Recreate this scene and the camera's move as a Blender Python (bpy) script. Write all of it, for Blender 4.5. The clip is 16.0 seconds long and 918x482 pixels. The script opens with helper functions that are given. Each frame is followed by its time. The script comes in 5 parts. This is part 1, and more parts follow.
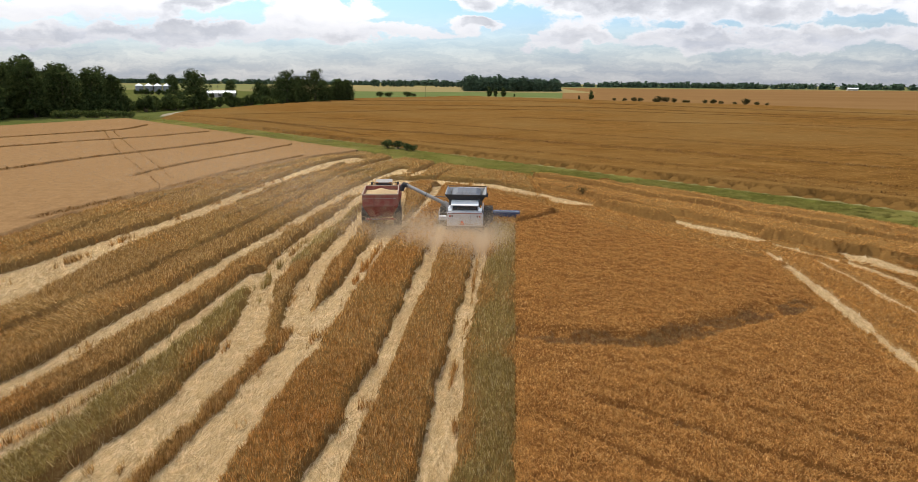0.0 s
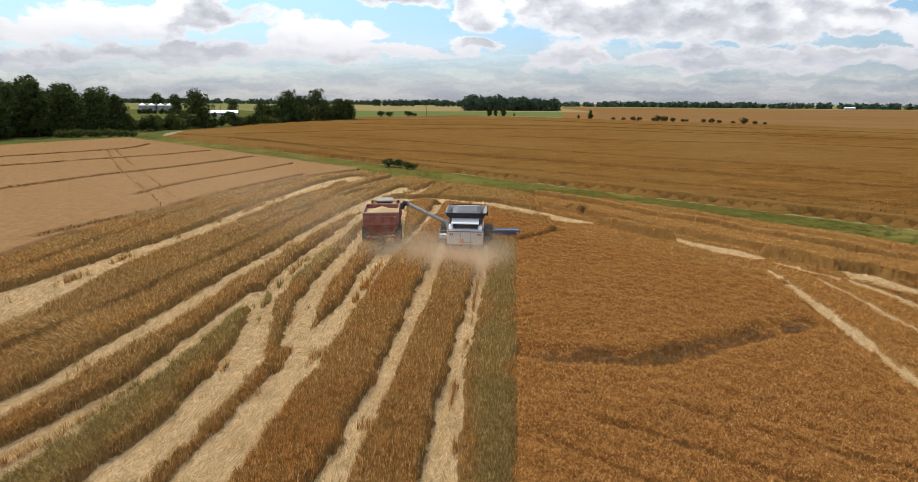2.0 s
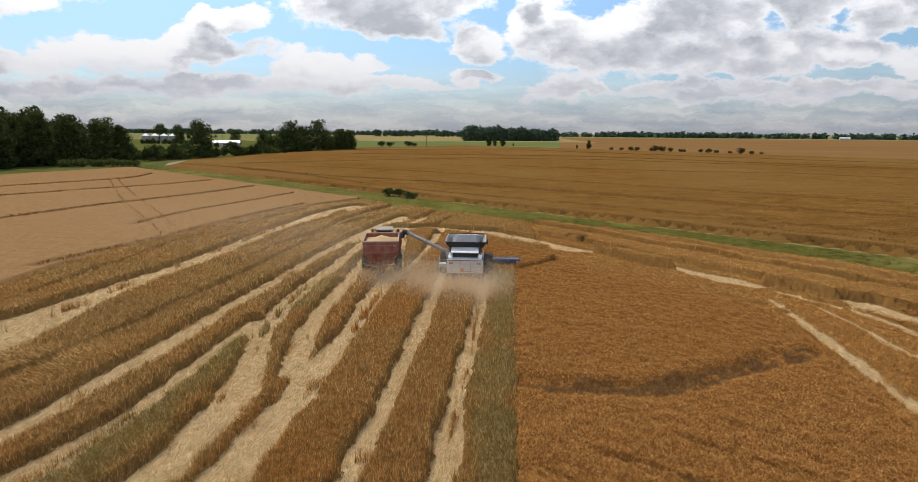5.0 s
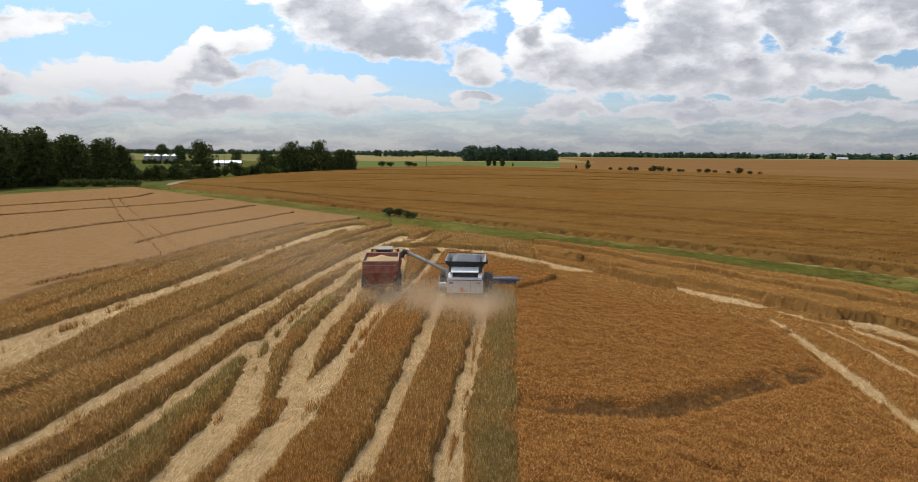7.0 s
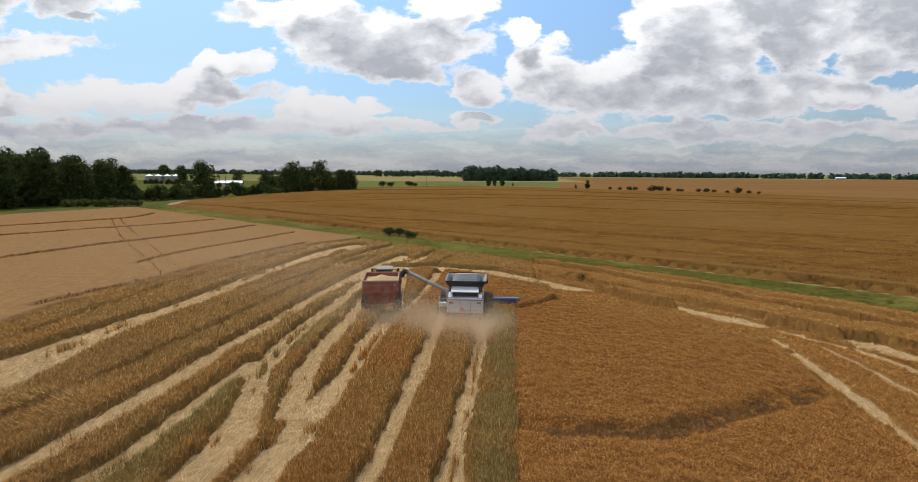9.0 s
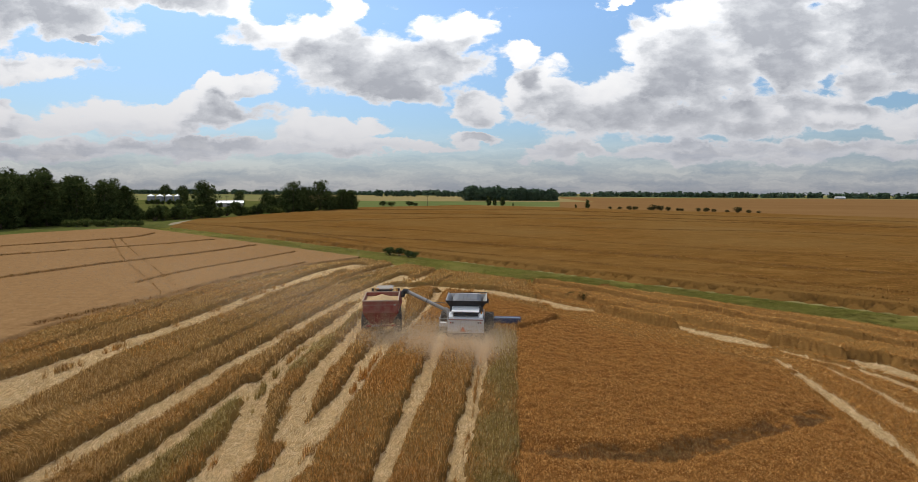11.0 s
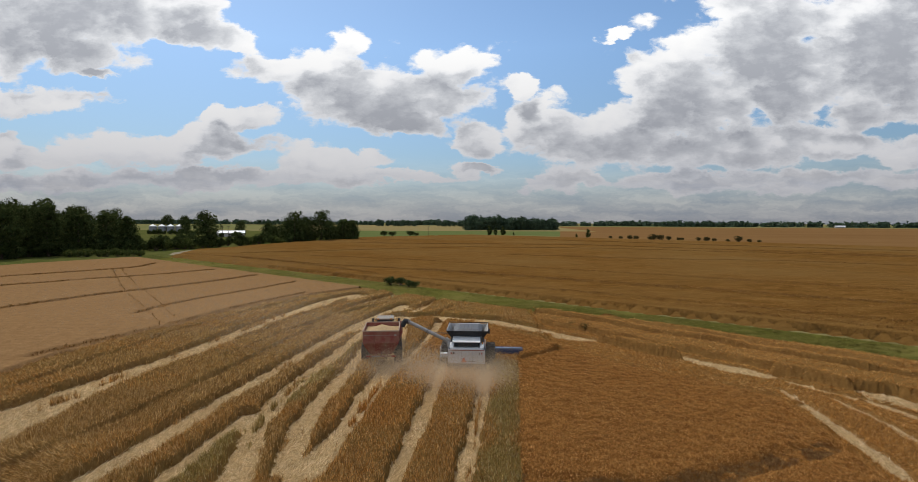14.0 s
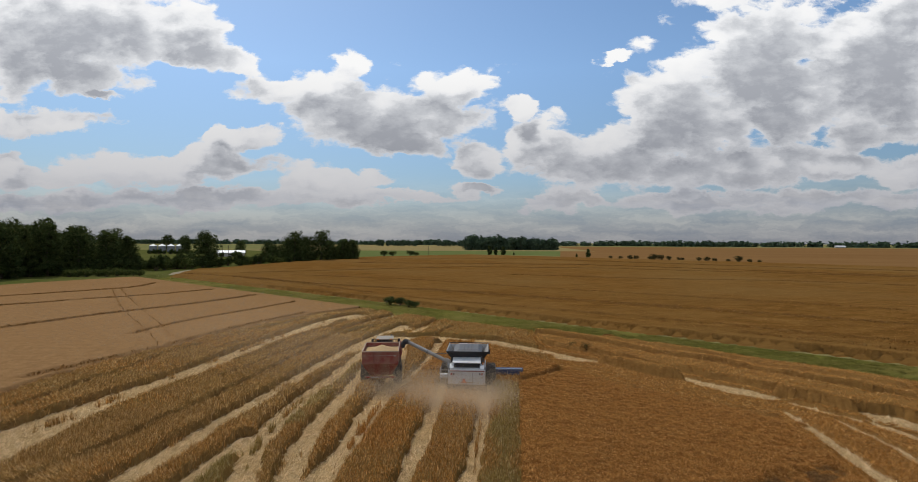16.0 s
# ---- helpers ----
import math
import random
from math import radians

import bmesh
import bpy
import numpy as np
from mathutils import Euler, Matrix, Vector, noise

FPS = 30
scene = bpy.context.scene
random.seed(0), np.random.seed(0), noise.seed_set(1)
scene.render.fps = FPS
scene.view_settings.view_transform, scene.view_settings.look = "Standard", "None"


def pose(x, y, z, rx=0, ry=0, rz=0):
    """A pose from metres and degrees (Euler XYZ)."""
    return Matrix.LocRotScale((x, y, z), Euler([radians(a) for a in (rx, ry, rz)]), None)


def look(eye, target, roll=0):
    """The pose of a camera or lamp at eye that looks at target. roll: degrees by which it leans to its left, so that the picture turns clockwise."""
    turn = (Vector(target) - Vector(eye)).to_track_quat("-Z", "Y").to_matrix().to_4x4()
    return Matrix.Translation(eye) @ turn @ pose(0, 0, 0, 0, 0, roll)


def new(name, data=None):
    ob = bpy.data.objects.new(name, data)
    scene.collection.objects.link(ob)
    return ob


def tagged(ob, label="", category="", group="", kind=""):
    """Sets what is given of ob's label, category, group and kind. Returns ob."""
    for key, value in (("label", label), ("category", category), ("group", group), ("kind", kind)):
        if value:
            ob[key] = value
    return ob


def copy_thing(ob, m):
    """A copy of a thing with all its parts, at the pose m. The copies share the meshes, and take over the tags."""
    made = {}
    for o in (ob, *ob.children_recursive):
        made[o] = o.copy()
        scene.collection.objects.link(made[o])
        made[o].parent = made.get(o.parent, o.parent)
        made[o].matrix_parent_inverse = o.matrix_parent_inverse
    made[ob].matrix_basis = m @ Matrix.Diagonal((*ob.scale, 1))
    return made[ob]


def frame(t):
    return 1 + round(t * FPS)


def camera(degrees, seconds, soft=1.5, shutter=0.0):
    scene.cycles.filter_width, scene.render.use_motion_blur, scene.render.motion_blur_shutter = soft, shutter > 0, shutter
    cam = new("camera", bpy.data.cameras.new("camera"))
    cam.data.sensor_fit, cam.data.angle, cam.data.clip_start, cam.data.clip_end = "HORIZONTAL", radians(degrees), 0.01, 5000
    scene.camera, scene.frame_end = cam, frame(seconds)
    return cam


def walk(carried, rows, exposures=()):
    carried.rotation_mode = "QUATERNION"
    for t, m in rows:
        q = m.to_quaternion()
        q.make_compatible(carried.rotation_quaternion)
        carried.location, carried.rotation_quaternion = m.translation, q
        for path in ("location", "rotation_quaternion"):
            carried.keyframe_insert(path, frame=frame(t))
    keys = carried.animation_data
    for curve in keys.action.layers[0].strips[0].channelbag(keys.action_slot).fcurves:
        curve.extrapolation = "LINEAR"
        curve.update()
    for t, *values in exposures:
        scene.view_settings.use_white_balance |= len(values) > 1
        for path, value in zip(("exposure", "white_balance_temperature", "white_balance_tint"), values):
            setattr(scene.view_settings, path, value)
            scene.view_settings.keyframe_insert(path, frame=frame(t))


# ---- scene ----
# The drone hovers 11 m up and tilts its camera from the near crop to the sky.
cam = camera(80.42, 16.0, soft=0.6)
PATH = [
    (0.0, pose(0, 0, 11, 73.677, -0.468, -0.004)),
    (0.5, pose(0, 0, 11, 74.144, -0.457, 0.012)),
    (1.0, pose(0, 0, 11, 74.621, -0.450, 0.021)),
    (1.5, pose(0, 0, 11, 75.107, -0.447, 0.027)),
    (2.0, pose(0, 0, 11, 75.599, -0.445, 0.028)),
    (2.5, pose(0, 0, 11, 76.098, -0.445, 0.027)),
    (3.0, pose(0, 0, 11, 76.601, -0.446, 0.024)),
    (3.5, pose(0, 0, 11, 77.108, -0.448, 0.019)),
    (4.0, pose(0, 0, 11, 77.618, -0.450, 0.014)),
    (6.5, pose(0, 0, 11, 80.192, -0.443, -0.010)),
    (7.0, pose(0, 0, 11, 80.709, -0.437, -0.011)),
    (7.5, pose(0, 0, 11, 81.225, -0.429, -0.011)),
    (8.0, pose(0, 0, 11, 81.742, -0.420, -0.009)),
    (8.5, pose(0, 0, 11, 82.259, -0.408, -0.005)),
    (9.0, pose(0, 0, 11, 82.776, -0.395, 0.001)),
    (11.5, pose(0, 0, 11, 85.362, -0.315, 0.054)),
    (12.0, pose(0, 0, 11, 85.881, -0.298, 0.067)),
    (12.5, pose(0, 0, 11, 86.400, -0.282, 0.081)),
    (13.0, pose(0, 0, 11, 86.920, -0.269, 0.094)),
    (13.5, pose(0, 0, 11, 87.440, -0.257, 0.107)),
    (14.0, pose(0, 0, 11, 87.962, -0.249, 0.118)),
    (14.5, pose(0, 0, 11, 88.484, -0.245, 0.127)),
    (15.0, pose(0, 0, 11, 89.007, -0.246, 0.132)),
    (15.5, pose(0, 0, 11, 89.530, -0.252, 0.135)),
    (16.0, pose(0, 0, 11, 90.054, -0.266, 0.132)),
]
EXPOSURES = [(0.0, 0.05), (3.0, -0.12), (7.5, -0.30), (12.0, -0.53), (16.0, -0.78)]
walk(cam, PATH, EXPOSURES)

# ---- world: broken cumulus over a blue sky, sun high and ahead ----
SUN_AZ, SUN_EL = -32.0, 50.0          # degrees: clockwise from straight ahead (+y), above the horizon


class Net:
    """Short-hand for wiring shader nodes."""

    def __init__(self, tree):
        self.t = tree

    def node(self, kind, **props):
        n = self.t.nodes.new(kind)
        for k, v in props.items():
            setattr(n, k, v)
        return n

    def put(self, socket, value):
        if isinstance(value, bpy.types.NodeSocket):
            self.t.links.new(value, socket)
        elif value is not None:
            socket.default_value = value

    def math(self, op, a, b=None, c=None, clamp=False):
        n = self.node("ShaderNodeMath", operation=op, use_clamp=clamp)
        for s, v in zip(n.inputs, (a, b, c)):
            self.put(s, v)
        return n.outputs[0]

    def vec(self, op, a, b=None):
        n = self.node("ShaderNodeVectorMath", operation=op)
        for s, v in zip(n.inputs, (a, b)):
            self.put(s, v)
        return n.outputs["Value"] if op == "LENGTH" else n.outputs[0]

    def noise(self, co, scale, detail=4, rough=0.55, dim="3D"):
        n = self.node("ShaderNodeTexNoise", noise_dimensions=dim)
        self.put(n.inputs["Vector"], co)
        n.inputs["Scale"].default_value = scale
        n.inputs["Detail"].default_value = detail
        n.inputs["Roughness"].default_value = rough
        return n

    def remap(self, v, a, b, lo=0.0, hi=1.0, smooth=False):
        n = self.node("ShaderNodeMapRange", interpolation_type="SMOOTHSTEP" if smooth else "LINEAR")
        for s, x in zip(n.inputs, (v, a, b, lo, hi)):
            self.put(s, x)
        return n.outputs[0]

    def mix(self, f, a, b, mode="MIX"):
        n = self.node("ShaderNodeMix", data_type="RGBA", blend_type=mode)
        self.put(n.inputs["Factor"], f)
        self.put(n.inputs["A"], a)
        self.put(n.inputs["B"], b)
        return n.outputs["Result"]

    def node_vec(self, v):
        n = self.node("ShaderNodeCombineXYZ")
        for s in n.inputs:
            self.put(s, v)
        return n.outputs[0]

    def ramp(self, f, stops):
        n = self.node("ShaderNodeValToRGB")
        el = n.color_ramp.elements
        while len(el) < len(stops):
            el.new(0.5)
        for e, (p, c) in zip(el, stops):
            e.position, e.color = p, (*c, 1)
        self.put(n.inputs[0], f)
        return n.outputs[0]


def make_world():
    w = bpy.data.worlds.new("sky")
    scene.world = w
    w.use_nodes = True
    w.node_tree.nodes.clear()
    n = Net(w.node_tree)
    co = n.node("ShaderNodeTexCoord").outputs["Generated"]
    sky = n.node("ShaderNodeTexSky", sky_type="NISHITA", sun_disc=False, sun_elevation=radians(SUN_EL),
                 sun_rotation=radians(SUN_AZ), altitude=50, air_density=1.0, dust_density=0.6, ozone_density=1.2)
    sep = n.node("ShaderNodeSeparateXYZ")
    n.put(sep.inputs[0], co)
    x, y, z = sep.outputs
    ahead = n.math("MAXIMUM", n.math("ABSOLUTE", y), 0.12)
    comb = n.node("ShaderNodeCombineXYZ")
    n.put(comb.inputs[0], n.math("DIVIDE", x, ahead))
    n.put(comb.inputs[1], n.math("DIVIDE", z, ahead))
    uv = comb.outputs[0]                                   # tangent of bearing and of height over the horizon
    wide = n.vec("MULTIPLY", uv, (1.0, 1.7, 1.0))
    fine = n.noise(wide, 22.0, 6, 0.62)
    shift2 = n.vec("SUBTRACT", fine.outputs["Color"], (0.5, 0.5, 0.5))
    warp = n.noise(wide, 6.0, 3, 0.55)
    shift = n.vec("SUBTRACT", warp.outputs["Color"], (0.5, 0.5, 0.5))
    uvw = n.vec("ADD", uv, n.vec("MULTIPLY", shift, (0.11, 0.065, 0.0)))
    uvw = n.vec("ADD", uvw, n.vec("MULTIPLY", shift2, (0.05, 0.036, 0.0)))
    # heaps of cumulus: bearing tangent, height tangent, half width, half height
    heaps = [(-0.727, 0.396, 0.280, 0.113), (-0.522, 0.391, 0.102, 0.076), (-0.420, 0.333, 0.065, 0.024), (-0.668, 0.272, 0.032, 0.012), (-0.781, 0.222, 0.162, 0.028), (-0.830, 0.151, 0.052, 0.022), (-0.840, 0.119, 0.059, 0.026),
             (-0.134, 0.234, 0.216, 0.078), (-0.339, 0.280, 0.097, 0.035), (-0.198, 0.324, 0.043, 0.032), (-0.015, 0.283, 0.095, 0.052), (-0.101, 0.180, 0.140, 0.028), (-0.393, 0.184, 0.086, 0.028), (-0.444, 0.201, 0.030, 0.024), (-0.366, 0.202, 0.035, 0.019), (-0.479, 0.157, 0.049, 0.024)]
    heaps += [(0.503, 0.202, 0.086, 0.045), (0.783, 0.261, 0.119, 0.059), (-0.716, 0.320, 0.194, 0.052), (-0.490, 0.342, 0.102, 0.035), (-0.258, 0.266, 0.102, 0.052), (0.578, 0.218, 0.140, 0.052), (0.427, 0.132, 0.129, 0.043), (0.718, 0.207, 0.097, 0.037)]
    banks = [(-0.522, 0.134, 0.291, 0.030), (-0.231, 0.108, 0.140, 0.022), (-0.716, 0.121, 0.140, 0.022), (0.028, 0.145, 0.063, 0.039), (0.109, 0.252, 0.030, 0.035), (0.131, 0.186, 0.086, 0.054), (0.244, 0.162, 0.194, 0.076), (0.395, 0.239, 0.124, 0.124),
             (0.557, 0.326, 0.221, 0.156), (0.751, 0.342, 0.205, 0.135), (0.821, 0.412, 0.097, 0.097), (0.292, 0.339, 0.035, 0.012), (0.621, 0.145, 0.259, 0.039), (0.837, 0.134, 0.119, 0.039), (0.503, 0.121, 0.140, 0.032),
             (0.190, 0.072, 0.119, 0.016), (0.427, 0.078, 0.162, 0.019), (0.686, 0.076, 0.216, 0.022), (0.039, 0.094, 0.059, 0.011), (-0.155, 0.081, 0.194, 0.015), (-0.468, 0.081, 0.324, 0.019), (-0.738, 0.069, 0.173, 0.019)]

    def field(at):
        best = None
        for u, v, ru, rv in heaps + banks:
            d = n.vec("LENGTH", n.vec("MULTIPLY", n.vec("SUBTRACT", at, (u, v, 0)), (1 / ru, 1 / rv, 0)))
            best = d if best is None else n.math("SMOOTH_MIN", best, d, 0.25)
        return n.math("SUBTRACT", 1.0, best)

    def billow(at):
        """Heaped lobes of two sizes with torn edges, about -0.5 to 0.5."""
        at = n.vec("ADD", at, n.vec("MULTIPLY", shift2, (0.035, 0.035, 0.0)))
        v = n.node("ShaderNodeTexVoronoi", feature="SMOOTH_F1")
        v.inputs["Scale"].default_value, v.inputs["Smoothness"].default_value = 15.0, 0.5
        n.put(v.inputs["Vector"], at)
        f = n.noise(at, 10.0, 9, 0.60)
        return n.math("ADD", n.math("MULTIPLY_ADD", v.outputs["Distance"], -0.55, 0.24), n.math("MULTIPLY_ADD", f.outputs["Fac"], 1.9, -0.95))

    body = field(uvw)
    rough = billow(wide)
    dens = n.math("MULTIPLY_ADD", rough, 0.95, body)
    # what stands between the sun, up and to the left, and this place
    above = n.math("MULTIPLY_ADD", billow(n.vec("ADD", wide, (-0.015, 0.075, 0.0))), 0.80, field(n.vec("ADD", uvw, (-0.015, 0.044, 0.0))))
    # overhead and behind the camera the same broken cover goes on
    over = n.noise(co, 3.2, 7, 0.58)
    back = n.math("MAXIMUM", n.remap(y, 0.45, 0.2), n.remap(z, 0.42, 0.55))
    dens = n.math("ADD", n.math("MULTIPLY", dens, n.math("SUBTRACT", 1.0, back)),
                  n.math("MULTIPLY", n.math("MULTIPLY_ADD", over.outputs["Fac"], 4.0, -1.95), back))
    # veil towards the horizon
    veil = n.remap(z, 0.0, 0.13, 0.80, 0.0, smooth=True)
    mask = n.remap(dens, 0.0, 0.24, smooth=True)
    thick = n.math("ADD", above, n.math("MULTIPLY_ADD", warp.outputs["Fac"], 0.9, -0.45))
    thick = n.remap(n.math("MULTIPLY_ADD", rough, -0.35, thick), -0.35, 0.75, smooth=True)
    thick = n.math("MULTIPLY", thick, n.remap(dens, 0.05, 0.55, 0.15, 1.0))
    thick = n.math("MULTIPLY", thick, n.remap(z, 0.05, 0.16, 0.55, 1.0))
    thick = n.math("MULTIPLY", thick, n.remap(fine.outputs["Fac"], 0.35, 0.65, 0.80, 1.12))
    white = n.ramp(thick, [(0.0, (1.0, 1.0, 1.0)), (0.25, (0.91, 0.92, 0.94)), (0.55, (0.68, 0.70, 0.735)), (1.0, (0.45, 0.47, 0.515))])
    blue = n.vec("MULTIPLY", sky.outputs[0], (0.096, 0.112, 0.123))
    streak = n.noise(n.vec("ADD", n.vec("MULTIPLY", uv, (3.4, 21.0, 1.0)), n.vec("MULTIPLY", shift2, (0.6, 0.6, 0.0))), 1.7, 8, 0.62)
    veilc = n.ramp(streak.outputs["Fac"], [(0.36, (0.60, 0.66, 0.78)), (0.48, (0.82, 0.84, 0.89)), (0.60, (1.10, 1.08, 1.06))])
    c = n.mix(mask, n.mix(veil, blue, veilc), n.mix(n.math("MULTIPLY", veil, 0.75), white, veilc))
    c = n.mix(1.0, c, n.ramp(n.remap(z, 0.0, 0.30), [(0.0, (0.53, 0.54, 0.585)), (0.35, (1.02, 1.02, 1.05)), (1.0, (1.62, 1.62, 1.62))]), "MULTIPLY")
    bg = n.node("ShaderNodeBackground")
    n.put(bg.inputs[0], c)
    bg.inputs[1].default_value = 1.0
    out = n.node("ShaderNodeOutputWorld")
    n.put(out.inputs[0], bg.outputs[0])


make_world()
sun = new("sun", bpy.data.lights.new("sun", "SUN"))
sun.data.energy, sun.data.angle, sun.data.color = 3.7, radians(0.6), (1.0, 0.95, 0.87)
sa, se = radians(SUN_AZ), radians(SUN_EL)
sun.matrix_world = look((math.sin(sa) * math.cos(se) * 100, math.cos(sa) * math.cos(se) * 100, math.sin(se) * 100), (0, 0, 0))


# ---- materials ----
def material(name):
    m = bpy.data.materials.new(name)
    m.use_nodes = True
    m.node_tree.nodes.clear()
    return m, Net(m.node_tree)


def finish(n, shader):
    out = n.node("ShaderNodeOutputMaterial")
    n.put(out.inputs[0], shader)


def principled(n, colour, rough=0.7, metal=0.0, bump=None, bump_dist=0.02, strength=0.5, **more):
    b = n.node("ShaderNodeBsdfPrincipled")
    n.put(b.inputs["Base Color"], colour)
    n.put(b.inputs["Roughness"], rough)
    n.put(b.inputs["Metallic"], metal)
    for k, v in more.items():
        n.put(b.inputs[k.replace("_", " ")], v)
    if bump is not None:
        k = n.node("ShaderNodeBump")
        k.inputs["Strength"].default_value, k.inputs["Distance"].default_value = strength, bump_dist
        n.put(k.inputs["Height"], bump)
        n.put(b.inputs["Normal"], k.outputs[0])
    return b.outputs[0]


def leafy(name, stops, patch, patch_scale=0.12, translucent=0.28, patch_amount=0.5, tufts=5.0, tuft_amount=0.4):
    """Blades, straw and leaves: a colour for each island, patches over metres, some light let through."""
    m, n = material(name)
    geo = n.node("ShaderNodeNewGeometry")
    pos = geo.outputs["Position"]
    c = n.ramp(geo.outputs["Random Per Island"], stops)
    big = n.noise(pos, patch_scale, 5, 0.6)
    small = n.noise(pos, patch_scale * 9, 3, 0.6)
    f = n.remap(n.math("MULTIPLY_ADD", small.outputs["Fac"], 0.5, n.math("MULTIPLY", big.outputs["Fac"], 0.75)), 0.45, 0.8)
    c = n.mix(n.math("MULTIPLY", f, patch_amount), c, (*patch, 1))
    # plants grow in tufts, some ripe and pale, some dark
    tuft = n.noise(pos, tufts, 2, 0.6)
    k = n.remap(tuft.outputs["Fac"], 0.33, 0.67, 1 - tuft_amount, 1 + 0.75 * tuft_amount)
    c = n.vec("MULTIPLY", c, n.node_vec(k))
    d = n.node("ShaderNodeBsdfDiffuse")
    t = n.node("ShaderNodeBsdfTranslucent")
    mixer = n.node("ShaderNodeMixShader")
    mixer.inputs[0].default_value = translucent
    n.put(d.inputs[0], c)
    n.put(t.inputs[0], c)
    n.put(mixer.inputs[1], d.outputs[0])
    n.put(mixer.inputs[2], t.outputs[0])
    finish(n, mixer.outputs[0])
    return m


def surface(name, stops, scale, rough=0.9, bump=0.05, fine=6.0, patch=None, patch_scale=0.05, stretch=(1, 1, 1)):
    """Earth, litter and crop seen as a whole: coarse and fine mottling with relief."""
    m, n = material(name)
    pos = n.node("ShaderNodeNewGeometry").outputs["Position"]
    p = n.vec("MULTIPLY", pos, stretch)
    a = n.noise(p, scale, 6, 0.65)
    b = n.noise(p, scale * fine, 5, 0.7)
    f = n.math("ADD", n.math("MULTIPLY", a.outputs["Fac"], 0.5), n.math("MULTIPLY", b.outputs["Fac"], 0.5))
    c = n.ramp(n.remap(f, 0.32, 0.68), stops)
    if patch:
        g = n.noise(pos, patch_scale, 4, 0.6)
        c = n.mix(n.remap(g.outputs["Fac"], 0.42, 0.68), c, (*patch, 1))
    finish(n, principled(n, c, 1.0, 0, f, bump, 1.0, Specular_IOR_Level=0.0))
    return m


def paint(name, colour, rough=0.4, metal=0.0, dirt=(0.32, 0.25, 0.17), dirt_amount=0.35, scale=1.6):
    """Painted or bare metal with field dust on it."""
    m, n = material(name)
    pos = n.node("ShaderNodeTexCoord").outputs["Object"]
    a = n.noise(pos, scale, 6, 0.65)
    b = n.noise(pos, scale * 14, 4, 0.6)
    f = n.math("MULTIPLY", n.remap(n.math("MULTIPLY_ADD", b.outputs["Fac"], 0.35, a.outputs["Fac"]), 0.5, 0.85), dirt_amount)
    c = n.mix(f, (*colour, 1), (*dirt, 1))
    finish(n, principled(n, c, n.math("MULTIPLY_ADD", f, 0.6, rough, clamp=True), metal, b.outputs["Fac"], 0.004, 0.3))
    return m


RIPE = leafy("ripe_rice", [(0.0, (0.157, 0.062, 0.015)), (0.35, (0.40, 0.182, 0.05)), (0.7, (0.575, 0.285, 0.082)), (1.0, (0.78, 0.47, 0.175))],
             (0.473, 0.231, 0.061), 0.10, tufts=9.0, tuft_amount=0.32)
FAR_RIPE = leafy("far_ripe_rice", [(0.0, (0.109, 0.048, 0.014)), (0.4, (0.222, 0.103, 0.026)), (0.8, (0.33, 0.170, 0.049)), (1.0, (0.43, 0.245, 0.083))],
                 (0.261, 0.139, 0.041), 0.05, 0.55, tufts=0.8, tuft_amount=0.2)
PALE_RIPE = leafy("pale_ripe_rice", [(0.0, (0.19, 0.099, 0.040)), (0.5, (0.255, 0.142, 0.060)), (1.0, (0.31, 0.185, 0.086))], (0.245, 0.137, 0.054), 0.05, tufts=1.2)
RIPE_DARK = leafy("levee_weeds", [(0.0, (0.17, 0.088, 0.040)), (0.6, (0.31, 0.165, 0.070)), (1.0, (0.44, 0.27, 0.11))], (0.22, 0.15, 0.055), 0.3, 0.5)
LINE_WEED = leafy("line_weeds", [(0.0, (0.16, 0.075, 0.023)), (0.6, (0.26, 0.132, 0.043)), (1.0, (0.36, 0.20, 0.072))], (0.23, 0.135, 0.043), 0.1, tufts=1.5)
STRAW = leafy("standing_straw", [(0.0, (0.160, 0.076, 0.021)), (0.4, (0.404, 0.218, 0.068)), (0.75, (0.661, 0.415, 0.154)), (1.0, (0.880, 0.616, 0.297))],
              (0.465, 0.270, 0.083), 0.16, 0.18, tufts=6.0, tuft_amount=0.5)
GOLDSTRAW = leafy("golden_straw", [(0.0, (0.185, 0.076, 0.018)), (0.4, (0.454, 0.210, 0.052)), (0.75, (0.689, 0.363, 0.103)), (1.0, (0.950, 0.617, 0.255))],
                  (0.517, 0.248, 0.061), 0.16, 0.18, tufts=6.0, tuft_amount=0.5)
GREENSTRAW = leafy("green_straw", [(0.0, (0.149, 0.093, 0.024)), (0.4, (0.340, 0.232, 0.071)), (0.8, (0.552, 0.404, 0.154)), (1.0, (0.827, 0.646, 0.349))],
                   (0.328, 0.242, 0.071), 0.25, 0.18, tufts=6.0)
LITTER = leafy("cut_straw", [(0.0, (0.24, 0.145, 0.055)), (0.35, (0.58, 0.41, 0.20)), (0.75, (0.84, 0.64, 0.36)), (1.0, (0.95, 0.78, 0.50))], (0.625, 0.437, 0.209), 0.3, 0.25, tufts=3.0, tuft_amount=0.12)
GRASS = leafy("bank_grass", [(0.0, (0.081, 0.078, 0.016)), (0.6, (0.135, 0.124, 0.026)), (1.0, (0.259, 0.216, 0.064))], (0.145, 0.129, 0.029), 0.12, 0.55, tufts=1.0)
